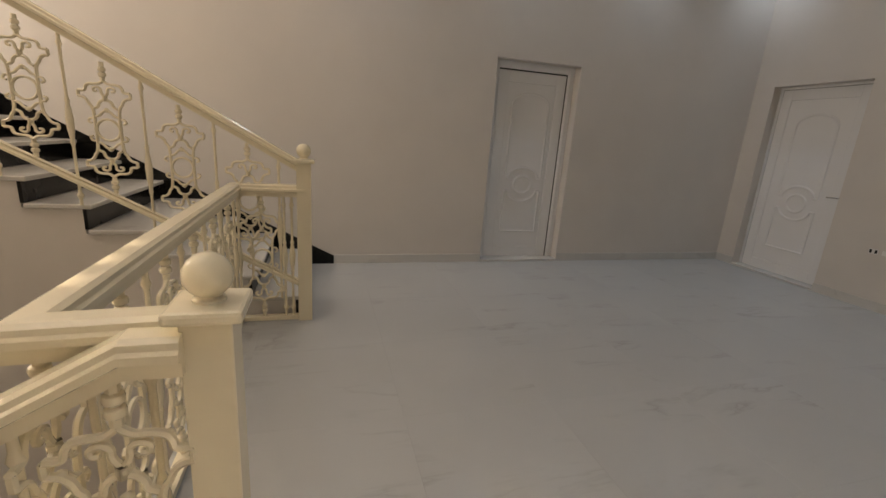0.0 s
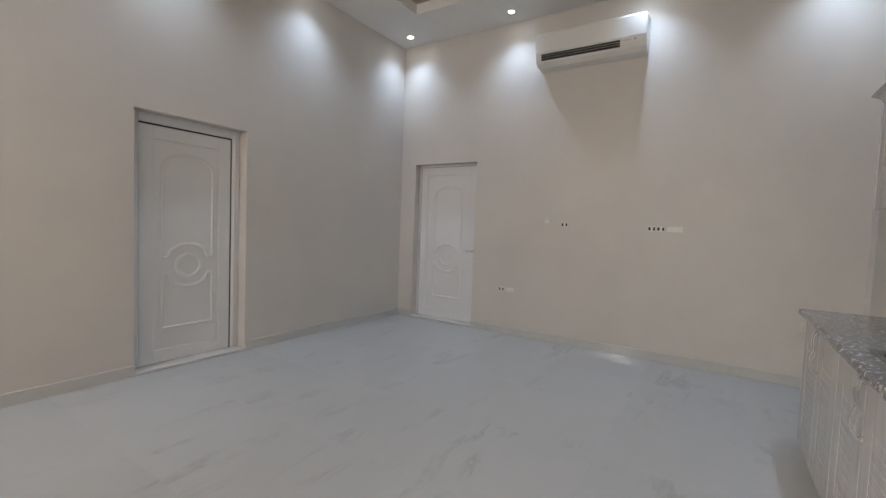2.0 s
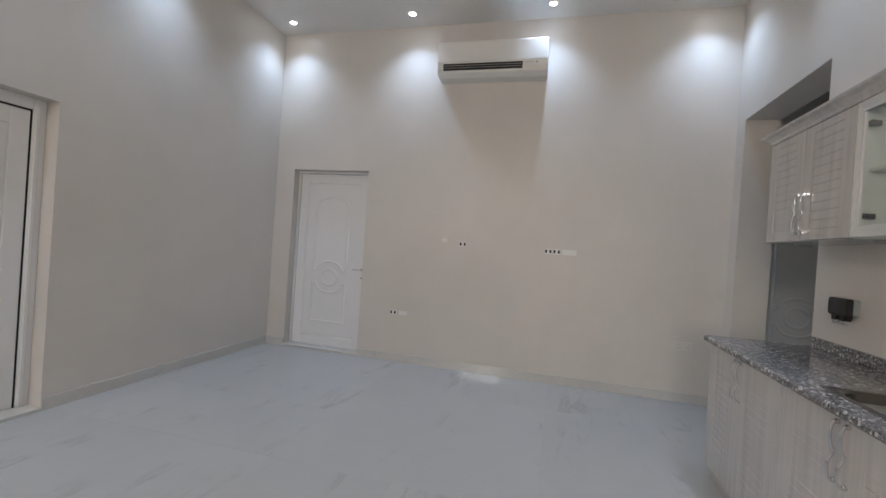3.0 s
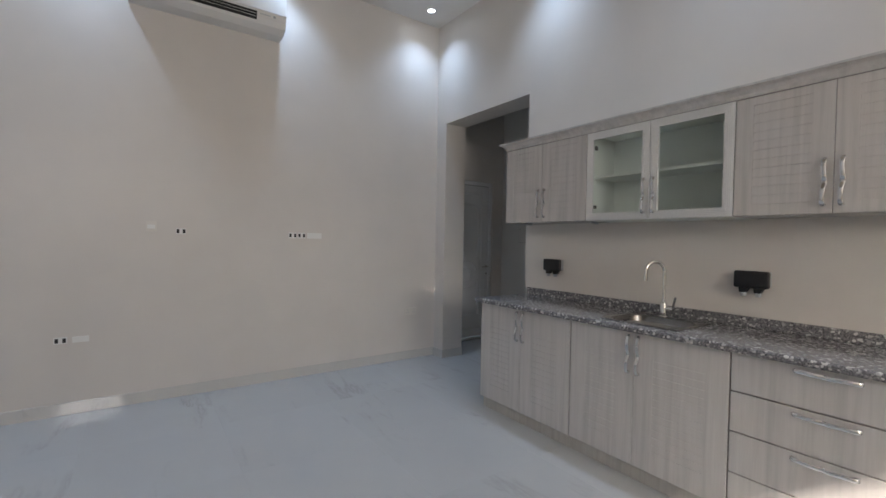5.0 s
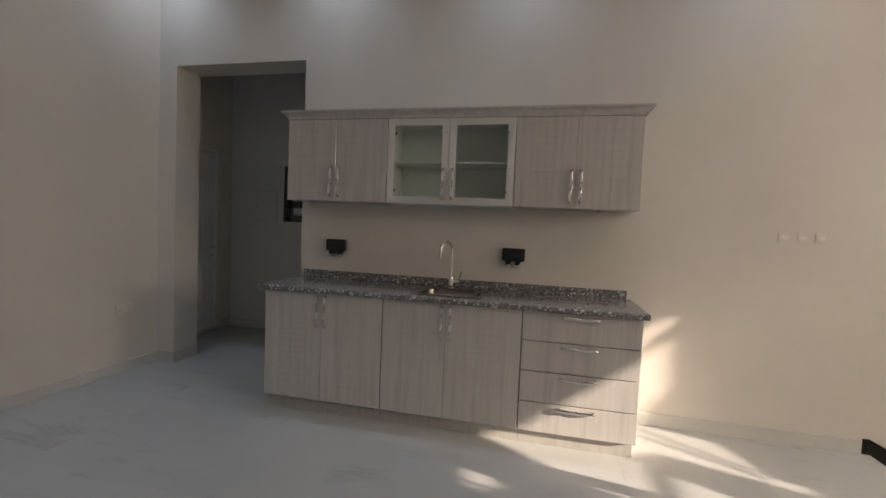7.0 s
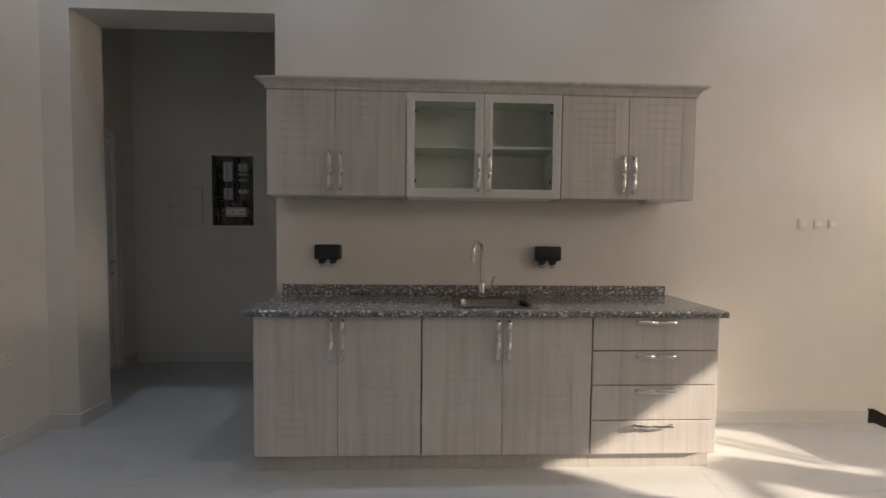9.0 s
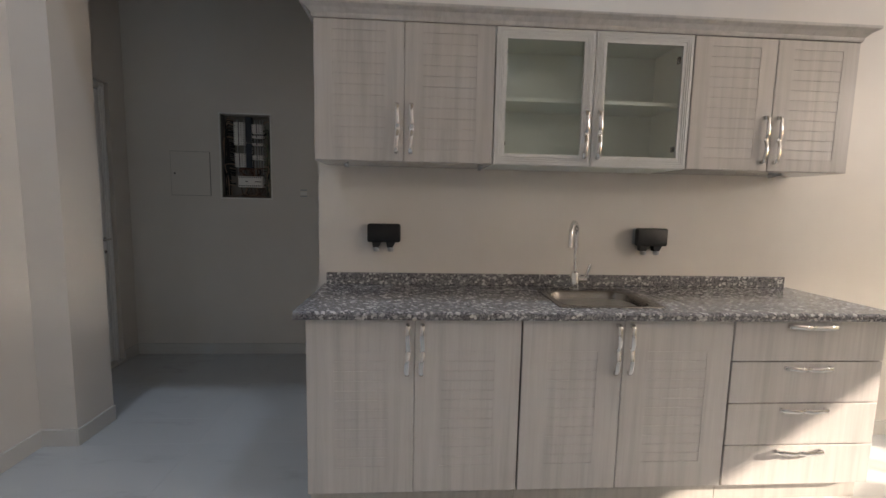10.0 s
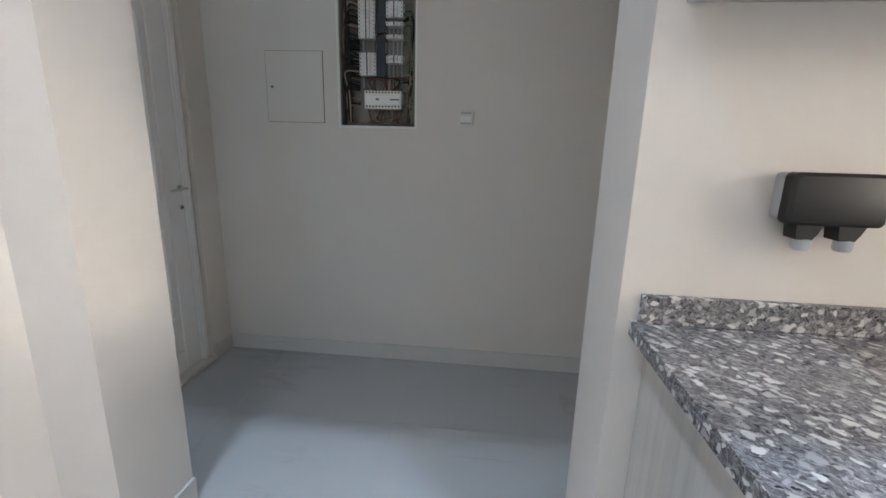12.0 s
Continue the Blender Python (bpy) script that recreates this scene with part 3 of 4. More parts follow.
while x < XT - 0.1:
    if k % 2:
        infill(stair_rail, 1, 0.76, (x, ry, lz(x) + 0.04))
    else:
        tread = max(0, math.floor((x - X1 + 0.03) / RUN) + 1) * RISE
        infill(stair_rail, 0, round(hz(x) + 0.01 - tread, 2), (x, ry, tread))
    x += 0.19
    k += 1

down_rail = thing("lower_stair_railing", (0, 0, 0), label="cream metal stair railing with scrollwork beside the descending steps", category="railing")
dy = NEARY + 0.04
b = B()
XD = 8.4
sweep(b, rail_profile(0.09, 0.085), [(NEWX + 0.04, dy, 0.888), (5.555, dy, 0.888), (XD, dy, 0.888 - 0.555 * (XD - 5.555))])
part("handrail", b, M_CREAM, down_rail, "moulded cream handrail")
b = B()
sweep(b, [(-0.018, 0), (0.018, 0), (0.018, 0.035), (-0.018, 0.035)], [(NEWX + 0.05, dy, 0.07), (5.555, dy, 0.07), (XD, dy, 0.07 - 0.555 * (XD - 5.555))])
part("bottom_rail", b, M_CREAM, down_rail)
x, k = 5.585, 1
while x < XD - 0.1:
    low = 0.105 - 0.555 * max(0, x - 5.555)
    infill(down_rail, k % 2, 0.79, (x, dy, low))
    x += 0.17
    k += 1

# ---- doors ----


def door_set(name, x, y, rz, w, h, label, handle_side=1, gap=0.004, recess=0.11, f=0.055):
    """A framed door with a panelled leaf; local x across the opening from 0 to w, the room on the -y side."""
    d = thing(name, (x, y, 0), rz, label, "door", kind="structure")
    b = B()
    box(b, 0, recess, 0.025, f, recess + 0.07, h, 0.004)
    box(b, w - f, recess, 0.025, w, recess + 0.07, h, 0.004)
    box(b, f, recess, h - f, w - f, recess + 0.07, h, 0.004)
    box(b, f * 0.55, recess - 0.012, 0.025, f * 0.9, recess, h - f * 0.55, 0.003)
    box(b, w - f * 0.9, recess - 0.012, 0.025, w - f * 0.55, recess, h - f * 0.55, 0.003)
    part("door_frame", b, M_DOOR, d)
    # black strips stand in for the shade in the gap round the leaf
    b = B()
    box(b, f + 0.0003, recess + 0.014, 0.026, f + 0.0037, recess + 0.06, h - f - 0.0003)
    box(b, w - f - gap + 0.0003, recess + 0.014, 0.026, w - f - 0.0003, recess + 0.06, h - f - 0.0003)
    box(b, f + 0.004, recess + 0.014, h - f - gap + 0.0003, w - f - gap, recess + 0.06, h - f - 0.0003)
    part("seal", b, M_MATTE, d)
    b = B()
    box(b, -0.0, -0.012, 0.0, w, recess + 0.1, 0.025, 0.003)
    part("threshold", b, M_SKIRT, d, "marble threshold")
    lx0, lx1, lz0, lz1 = f + 0.004, w - f - gap, 0.030, h - f - gap
    b = B()
    s = 0.115
    fy = recess + 0.008
    box(b, lx0, fy, lz0, lx0 + s, fy + 0.04, lz1, 0.003)
    box(b, lx1 - s, fy, lz0, lx1, fy + 0.04, lz1, 0.003)
    box(b, lx0 + s, fy, lz0, lx1 - s, fy + 0.04, lz0 + s, 0.003)
    box(b, lx0 + s, fy, lz1 - s, lx1 - s, fy + 0.04, lz1, 0.003)
    box(b, lx0 + s + 0.002, fy + 0.006, lz0 + s + 0.002, lx1 - s - 0.002, fy + 0.036, lz1 - s - 0.002)
    leaf = part("door_leaf", b, M_DOOR, d, "white panelled leaf")
    b = B()
    cx, hw, py = w / 2, 0.222, fy + 0.004
    zc, top = 0.885, 1.755
    u0, l0, zb = zc + 0.078, zc - 0.072, 0.335
    pts = [(cx - hw, py, u0), (cx - hw, py, top)] + [(cx - hw * math.cos(radians(a)), py, top + 0.125 * math.sin(radians(a))) for a in range(20, 165, 12)] + [(cx + hw, py, top), (cx + hw, py, u0)]
    tube(b, pts, 0.014, 8, 0.8)
    for sgn, z0 in ((1, u0), (-1, l0)):
        arc = [(cx - 0.175 * math.cos(radians(a)), py, z0 + sgn * 0.118 * math.sin(radians(a))) for a in range(0, 181, 12)]
        tube(b, [(cx - hw, py, z0)] + arc + [(cx + hw, py, z0)], 0.0155, 8, 0.8)
    tube(b, [(cx - hw, py, l0), (cx - hw, py, zb), (cx + hw, py, zb), (cx + hw, py, l0)], 0.014, 8, 0.8)
    tube(b, [(cx + 0.108 * math.cos(radians(a)), py, zc + 0.10 * math.sin(radians(a))) for a in range(0, 360, 15)], 0.016, 8, 0.8, closed=True)
    part("moulding", b, M_DOOR, leaf, smooth=True)
    if not handle_side:
        return d
    hx = lx1 - 0.024 if handle_side > 0 else lx0 + 0.024
    for name, z, rr in (("handle_plate", 1.01, 0.019), ("key_plate", 0.91, 0.014)):
        b = B()
        lathe(b, [(rr, 0), (rr, 0.005), (rr - 0.004, 0.008)], 16)
        k = part(name, b, M_CHROME, leaf)
        k.matrix_basis = pose(hx, fy, z, 90)
    b = B()
    tube(b, smooth_line([(hx, fy - 0.006, 1.01), (hx, fy - 0.042, 1.01), (hx - handle_side * 0.02, fy - 0.048, 1.01), (hx - handle_side * 0.11, fy - 0.044, 1.007)], 3), 0.0075, 8, up=(0, 0, 1))
    part("lever", b, M_CHROME, leaf, "slim chrome lever", smooth=True)
    b = B()
    lathe(b, [(0.005, 0), (0.005, 0.004)], 10)
    k = part("keyhole", b, M_BLACKP, leaf)
    k.matrix_basis = pose(hx, fy - 0.007, 0.91, 90)
    return d


d1 = door_set("door_1", D1X1, Y_S, 180, D1X1 - D1X0, DZ, "closed white panelled door with round moulding, gapped in its frame", 0, 0.015, 0.12, 0.078)
d2 = door_set("door_2", 0, D2Y0, 90, D2Y1 - D2Y0, DZ, "closed white panelled door with a lever handle", 1, 0.004, 0.11, 0.03)
d3 = door_set("door_3", PX0, PD0, 90, PD1 - PD0, DZ, "closed white panelled door in the dim passage", 1, 0.004, 0.03)

# ---- kitchen ----


def handle_mesh(length):
    """A wavy chrome pull along z, standing out along -y."""
    b = B()
    h = length / 2
    tube(b, smooth_line([(0, 0.002, h - 0.008), (0.002, -0.018, h - 0.008), (0.0, -0.026, h * 0.6), (0.003, -0.024, h * 0.2), (0.004, -0.016, -0.02 * h), (0.0, -0.028, -h * 0.35), (-0.003, -0.026, -h * 0.75), (0, -0.016, -h + 0.006), (0, 0.002, -h + 0.008)], 4), 0.0095, 8, 0.5)
    for z in (h - 0.008, 0.0, -h + 0.008):
        box(b, -0.008, -0.020 if z == 0 else -0.014, z - 0.009, 0.008, 0.0 if z else -0.013, z + 0.009, 0.002)
    return b


_h = part("handle", handle_mesh(0.225), M_CHROME, smooth=True)
HANDLE = _h.data
bpy.data.objects.remove(_h)


def put_handle(parent, x, y, z, turn=0):
    o = new("handle", HANDLE)
    o.parent = parent
    o.matrix_basis = pose(x, y, z, 0, turn, 0)
    return tagged(o, label="wavy chrome pull handle")


SLATS = {}


def slat(parent, w, x, y, z, pitch, lower):
    key = (round(w, 3), round(pitch, 4), lower)
    if key not in SLATS:
        b = B()
        if lower:
            prof = [(0.0036, 0.0), (0.0022, 0.0012), (0.0009, pitch - 0.0045), (0.0008, pitch - 0.0034), (0.0018, pitch - 0.0012), (0.0036, pitch), (0.0082, pitch), (0.0082, 0.0)]
        else:
            prof = [(0.0022, 0.0), (0.0009, 0.0014), (0.0008, 0.0040), (0.0024, pitch - 0.0012), (0.0034, pitch), (0.0082, pitch), (0.0082, 0.0)]
        prism(b, prof, "x", 0, w)
        o = part("slat", b, M_CAB, parent)
        SLATS[key] = o.data
    else:
        o = new("slat", SLATS[key])
        o.parent = parent
    o.location = (x, y, z)


def ring_slab(bm, o, i, y0, y1):
    """A flat frame in one piece: outer and inner rectangle as (x0, z0, x1, z1)."""
    def four(q, y):
        return [bm.verts.new(p) for p in ((q[0], y, q[1]), (q[2], y, q[1]), (q[2], y, q[3]), (q[0], y, q[3]))]
    e = 0.0025
    rings = [four(i, y1), four(i, y0), four((o[0] + e, o[1] + e, o[2] - e, o[3] - e), y0), four(o, y0 + e), four(o, y1)]
    rings.append(rings[0])
    for a, c in zip(rings, rings[1:]):
        for k in range(4):
            bm.faces.new((a[k], a[(k + 1) % 4], c[(k + 1) % 4], c[k]))
    return bm


def louvre_door(parent, x0, x1, z0, z1, y, hx, hzed, box_z, pitch=0.037):
    """A foil door with a louvred middle. Its parts: the frame and each slat."""
    g, inner, outer = 0.0024, 0.0010, 0.0036      # close at the pair's middle, wider between two units
    pair_left = hx > (x0 + x1) / 2
    x0, x1, z0, z1 = x0 + (outer if pair_left else inner), x1 - (inner if pair_left else outer), z0 + g, z1 - g
    th = 0.018
    m = 0.082 if z0 > 1.0 else 0.112
    lx0, lx1, lz0, lz1 = x0 + m, x1 - m, box_z[0], box_z[1]
    n = max(1, int((lz1 - lz0) / pitch))
    lz1 = lz0 + n * pitch
    b = B()
    ring_slab(b, (x0, z0, x1, z1), (lx0, lz0, lx1, lz1), y, y + th)
    d = part("door", b, M_CAB, parent, "woodgrain foil door with a louvred panel")
    b = B()
    box(b, lx0 + 0.0005, y + 0.0086, lz0 + 0.0005, lx1 - 0.0005, y + th - 0.001, lz1 - 0.0005)
    part("back", b, M_CAB, d)
    for i in range(n):
        slat(d, lx1 - lx0, lx0, y, lz0 + i * pitch, pitch, z0 < 1.0)
    put_handle(d, hx, y, hzed)
    return d


def plain_front(parent, name, x0, x1, z0, z1, y, label):
    g = 0.0028
    b = B()
    box(b, x0 + g, y, z0 + g, x1 - g, y + 0.018, z1 - g, 0.003, 2)
    return part(name, b, M_CAB, parent, label)


def carcass(parent, x0, x1, z0, z1, yf, shelf=None, inner=M_INSIDE, right=False, left=False):
    b = B()
    t = 0.016
    box(b, x0 + t, -0.010, z0 + t, x1 - t, -0.004, z1 - t)
    c = part("back_panel", b, inner, parent)
    for name, q in (("side", (x0, z0, x0 + t, z1)), ("side", (x1 - t, z0, x1, z1)), ("bottom", (x0 + t, z0, x1 - t, z0 + t)), ("top", (x0 + t, z1 - t, x1 - t, z1))):
        b = B()
        box(b, q[0], yf, q[1], q[2], -0.004, q[3])
        part(name, b, inner, parent)
    if left or right:
        b = B()
        if left:
            box(b, x0 - 0.003, yf - 0.001, z0, x0 - 0.0005, -0.004, z1)
        if right:
            box(b, x1 + 0.0005, yf - 0.001, z0, x1 + 0.003, -0.004, z1)
        part("side_panel", b, M_PLINTH, parent)
    if shelf:
        b = B()
        box(b, x0 + t, yf + 0.03, shelf, x1 - t, -0.010, shelf + 0.016, 0.001)
        part("shelf", b, inner, parent)
    return c


UZ0, UZ1, UYF = 1.527, 2.142, -0.292
LZ0, LZ1, LYF = 0.092, 0.866, -0.556
UDY, LDY = UYF - 0.0185, LYF - 0.0185
UX = (1.527, 1.930, 2.342, 2.803, 3.270, 3.678, 4.090)
LX = (1.543, 1.993, 2.447, 2.891, 3.386, 4.100)

wall_label = "closed greige woodgrain wall cabinet with louvred doors"
for i in (0, 4):
    c = thing("wall_cabinet", (0, 0, 0), label=wall_label + (" beside the passage" if i == 0 else " beside the glazed one"), category="kitchen cabinet", group="wall cabinets over the worktop")
    carcass(c, UX[i] + (0.001 if i == 0 else 0.005), UX[i + 2] - (0.005 if i == 0 else 0.001), UZ0, UZ1, UYF, inner=M_PLINTH)
    for k in (0, 1):
        x0, x1 = UX[i + k], UX[i + k + 1]
        louvre_door(c, x0, x1, UZ0, UZ1, UDY, x1 - 0.032 if k == 0 else x0 + 0.032, 1.675, (1.585, 2.10), 0.0465)
glass = thing("glass_cabinet", (0, 0, 0), label="empty woodgrain wall cabinet with two glazed doors and a shelf", category="kitchen cabinet", group="wall cabinets over the worktop")
carcass(glass, UX[2] + 0.005, UX[4] - 0.005, UZ0, UZ1, UYF, 1.826)
for k in (0, 1):
    x0, x1 = UX[2 + k] + 0.0018, UX[3 + k] - 0.0018
    b = B()
    s = 0.050
    z0, z1 = UZ0 + 0.002, UZ1 - 0.002
    ring_slab(b, (x0, z0, x1, z1), (x0 + s, z0 + s, x1 - s, z1 - s), UDY, UDY + 0.018)
    d = part("door", b, M_SILVER, glass, "glazed door with a silvery beaded frame")
    for off in (0.014, 0.024, 0.034):
        b = B()
        tube(b, [(x0 + off, UDY, z0 + off), (x1 - off, UDY, z0 + off), (x1 - off, UDY, z1 - off), (x0 + off, UDY, z1 - off)], 0.0028, 6, closed=True)
        part("bead", b, M_SILVER, d)
    b = B()
    box(b, x0 + s - 0.004, UDY + 0.008, z0 + s - 0.004, x1 - s + 0.004, UDY + 0.012, z1 - s + 0.004)
    o = part("pane", b, M_GLASS, d, "clear glass pane")
    o.visible_shadow = False
    put_handle(d, x1 - 0.030 if k == 0 else x0 + 0.030, UDY, 1.675)
    for hz0 in (1.615, 2.030):
        b = B()
        hx0, sg = (x0 + 0.0225, 1) if k == 0 else (x1 - 0.0225, -1)
        box(b, min(hx0, hx0 + sg * 0.012), UYF + 0.012, hz0, max(hx0, hx0 + sg * 0.012), UYF + 0.060, hz0 + 0.024, 0.002)
        box(b, min(hx0 + sg * 0.0125, hx0 + sg * 0.036), UYF + 0.006, hz0 + 0.003, max(hx0 + sg * 0.0125, hx0 + sg * 0.036), UYF + 0.022, hz0 + 0.021, 0.003)
        part("hinge", b, M_STEEL, d, "small steel cup hinge")

for bx in (1.64, 2.30, 3.85):
    b = B()
    prism(b, [(-0.20, UZ0 - 0.0008), (-0.20, UZ0 - 0.006), (-0.13, UZ0 - 0.016), (-0.115, UZ0 - 0.016), (-0.115, UZ0 - 0.0008)], "x", bx, bx + 0.014)
    tagged(part("cabinet_bracket", b, M_GREYP), "small grey metal bracket under the wall cabinets", "bracket")

cornice = thing("cabinet_cornice", (0, 0, 0), label="greige moulded cornice running along the top of the wall cabinets", category="cornice")
prof = [(-0.016, 0.0), (0.006, 0.0), (0.010, 0.006), (0.012, 0.018), (0.030, 0.036), (0.046, 0.044), (0.052, 0.048), (0.052, 0.060), (-0.016, 0.060)]
b = B()
sweep(b, prof, [(UX[0] + 0.004, -0.004, UZ1 + 0.0008), (UX[0] + 0.004, UDY + 0.006, UZ1 + 0.0008), (UX[6] - 0.004, UDY + 0.006, UZ1 + 0.0008), (UX[6] - 0.004, -0.004, UZ1 + 0.0008)])
part("moulding", b, M_CAB, cornice)

for i in (0, 2):
    c = thing("base_cabinet", (0, 0, 0), label="greige woodgrain base cabinet with louvred doors" + (" under the sink" if i else " beside the passage"), category="kitchen cabinet", group="base cabinets under the worktop")
    carcass(c, LX[i] + (0.001 if i == 0 else 0.005), LX[i + 2] - 0.005, LZ0, LZ1, LYF, inner=M_PLINTH)
    for k in (0, 1):
        x0, x1 = LX[i + k], LX[i + k + 1]
        louvre_door(c, x0, x1, LZ0, LZ1, LDY, x1 - 0.030 if k == 0 else x0 + 0.030, 0.735, (0.215, 0.750), 0.0425)
drawers = thing("drawer_cabinet", (0, 0, 0), label="sunlit greige woodgrain cabinet with four drawers and chrome handles", category="kitchen cabinet", group="base cabinets under the worktop")
carcass(drawers, LX[4] + 0.005, LX[5] - 0.001, LZ0, LZ1, LYF, inner=M_PLINTH)
DZS = (0.092, 0.286, 0.484, 0.677, 0.866)
for a, c in zip(DZS, DZS[1:]):
    d = plain_front(drawers, "drawer", LX[4], LX[5], a, c, LDY, "woodgrain drawer front with a bevelled edge")
    put_handle(d, 3.742, LDY, c - 0.028, 90)
plinth = thing("plinth", label="greige woodgrain plinth under the base cabinets", category="plinth")
for q in ((1.548, -0.535, 2.444, -0.515), (2.446, -0.535, 3.389, -0.515), (3.391, -0.535, 4.085, -0.515), (4.065, -0.5145, 4.085, -0.01), (1.548, -0.5145, 1.566, -0.01)):
    b = B()
    box(b, q[0], q[1], 0.0, q[2], q[3], 0.0905, 0.001)
    part("board", b, M_PLINTH, plinth)

# worktop with a cut-out for the sink
CX0, CX1, CYF, CZ0, CZ1 = 1.505, 4.125, -0.612, 0.868, 0.902
HX0, HX1, HY0, HY1 = 2.655, 3.080, -0.498, -0.148
worktop = thing("worktop", label="polished grey and white speckled granite worktop with an upstand", category="worktop")
edge = [(CYF + 0.004, CZ0), (CYF, CZ0 + 0.008), (CYF, CZ1 - 0.010), (CYF + 0.004, CZ1 - 0.003), (CYF + 0.012, CZ1), (HY0, CZ1), (HY0, CZ0)]
b = B()
prism(b, edge, "x", CX0, CX1)
box(b, CX0, HY0, CZ0, HX0, -0.002, CZ1)
box(b, HX1, HY0, CZ0, CX1, -0.002, CZ1)
box(b, HX0, HY1, CZ0, HX1, -0.002, CZ1)
part("slab", b, M_GRANITE, worktop)
b = B()
box(b, 1.520, -0.022, CZ1 + 0.0005, 4.095, -0.002, 0.964, 0.002)
part("upstand", b, M_GRANITE, worktop)


def rrect(x0, y0, x1, y1, r, n=5):
    out = []
    for cx, cy, a0 in ((x1 - r, y1 - r, 0), (x0 + r, y1 - r, 90), (x0 + r, y0 + r, 180), (x1 - r, y0 + r, 270)):
        for k in range(n + 1):
            a = radians(a0 + 90 * k / n)
            out.append((cx + r * math.cos(a), cy + r * math.sin(a)))
    return out


def loops(bm, rings, cap=True):
    vs = [[bm.verts.new((x, y, z)) for x, y in ring] for ring, z in rings]
    n = len(vs[0])
    for a, c in zip(vs, vs[1:]):
        for i in range(n):
            bm.faces.new((a[i], a[(i + 1) % n], c[(i + 1) % n], c[i]))
    if cap:
        bm.faces.new(vs[-1])
    return bm


sink = thing("sink", label="rectangular brushed steel kitchen sink set into the granite worktop", category="sink")
b = B()
z = CZ1
for_rings = [(-0.2450, -0.2045, 0.2400, 0.2045, 0.02, 0.0006), (-0.243, -0.2025, 0.238, 0.2025, 0.02, 0.005), (-0.222, -0.1875, 0.217, 0.1575, 0.06, 0.003), (-0.216, -0.1825, 0.211, 0.1530, 0.075, 0.0045),
             (-0.208, -0.1755, 0.204, 0.1465, 0.085, -0.004), (-0.200, -0.1675, 0.196, 0.1385, 0.095, -0.08), (-0.188, -0.1555, 0.184, 0.1265, 0.10, -0.130), (-0.155, -0.1225, 0.152, 0.0945, 0.09, -0.158), (-0.10, -0.0775, 0.10, 0.0625, 0.06, -0.163)]
loops(b, [(rrect(2.868 + q[0], -0.3175 + q[1], 2.868 + q[2], -0.3175 + q[3], q[4]), z + q[5]) for q in for_rings])
part("bowl", b, M_STEEL, sink, "brushed steel bowl", smooth=True)
b = B()
lathe(b, [(0.040, 0.0), (0.040, 0.003), (0.03, 0.004), (0.02, 0.001)], 16, (2.88, -0.30, z - 0.1635))
part("drain", b, M_CHROME, sink)

tap = thing("tap", (2.826, -0.136, CZ1 + 0.0035), label="chrome mixer tap with a gooseneck spout behind the sink", category="tap")
b = B()
lathe(b, [(0.027, 0), (0.027, 0.006), (0.0215, 0.010), (0.0215, 0.085), (0.018, 0.095), (0.012, 0.100)], 16)
part("body", b, M_CHROME, tap, smooth=True)
b = B()
goose = [(0, 0, 0.095), (0, 0, 0.18), (0, 0, 0.29)] + [(-0.034 * (1 - math.cos(radians(a))), -0.050 * (1 - math.cos(radians(a))), 0.29 + 0.064 * math.sin(radians(a))) for a in range(20, 181, 20)] + [(-0.068, -0.101, 0.262)]
tube(b, goose, 0.0115, 12, up=(1, 0, 0))
tube(b, [(-0.068, -0.101, 0.263), (-0.068, -0.102, 0.230)], 0.0135, 12, up=(1, 0, 0))
part("spout", b, M_CHROME, tap, smooth=True)
b = B()
tube(b, [(0.018, 0, 0.055), (0.062, 0, 0.055)], 0.015, 12, up=(0, 0, 1))
tube(b, [(0.055, 0, 0.055), (0.064, 0, 0.09), (0.078, -0.006, 0.135)], 0.0065, 8, 1.4)
part("lever", b, M_CHROME, tap, smooth=True)

# covered outdoor-type sockets on the splash wall


def covered_socket(x):
    c = thing("covered_socket", (x, -0.0005, 1.183), label="black weatherproof socket cover on the wall above the worktop", category="socket", group="covered sockets over the worktop")
    b = B()
    loops(b, [(rrect(-0.083, -0.045, 0.083, 0.045, 0.010), 0.0), (rrect(-0.083, -0.045, 0.083, 0.045, 0.010), 0.030), (rrect(-0.081, -0.043, 0.081, 0.043, 0.010), 0.032)])
    base = part("backbox", b, M_GREYP, c, "grey back box")
    base.matrix_basis = pose(0, 0, 0, 90, 0, 0)
    b = B()
    loops(b, [(rrect(-0.086, -0.050, 0.086, 0.047, 0.012), 0.033), (rrect(-0.086, -0.050, 0.086, 0.047, 0.012), 0.056), (rrect(-0.080, -0.044, 0.080, 0.041, 0.012), 0.062)])
    lid = part("lid", b, M_BLACKP, c, "black hinged lid", smooth=True)
    lid.matrix_basis = pose(0, 0, 0, 90, 0, 0)
    for gx in (-0.040, 0.034):
        b = B()
        prism(b, [(gx - 0.022, -0.049), (gx + 0.026, -0.049), (gx + 0.018, -0.066), (gx + 0.010, -0.078), (gx - 0.018, -0.078)], "y", -0.054, -0.016)
        part("gland", b, M_BLACKP, c)
        b = B()
        lathe(b, [(0.013, -0.016), (0.016, -0.010), (0.016, 0.004), (0.013, 0.006)], 12, (gx, -0.042, -0.083))
        part("cap", b, M_GREYP, c, smooth=True)


covered_socket(1.825)
covered_socket(3.277)

# ---- wall fittings ----


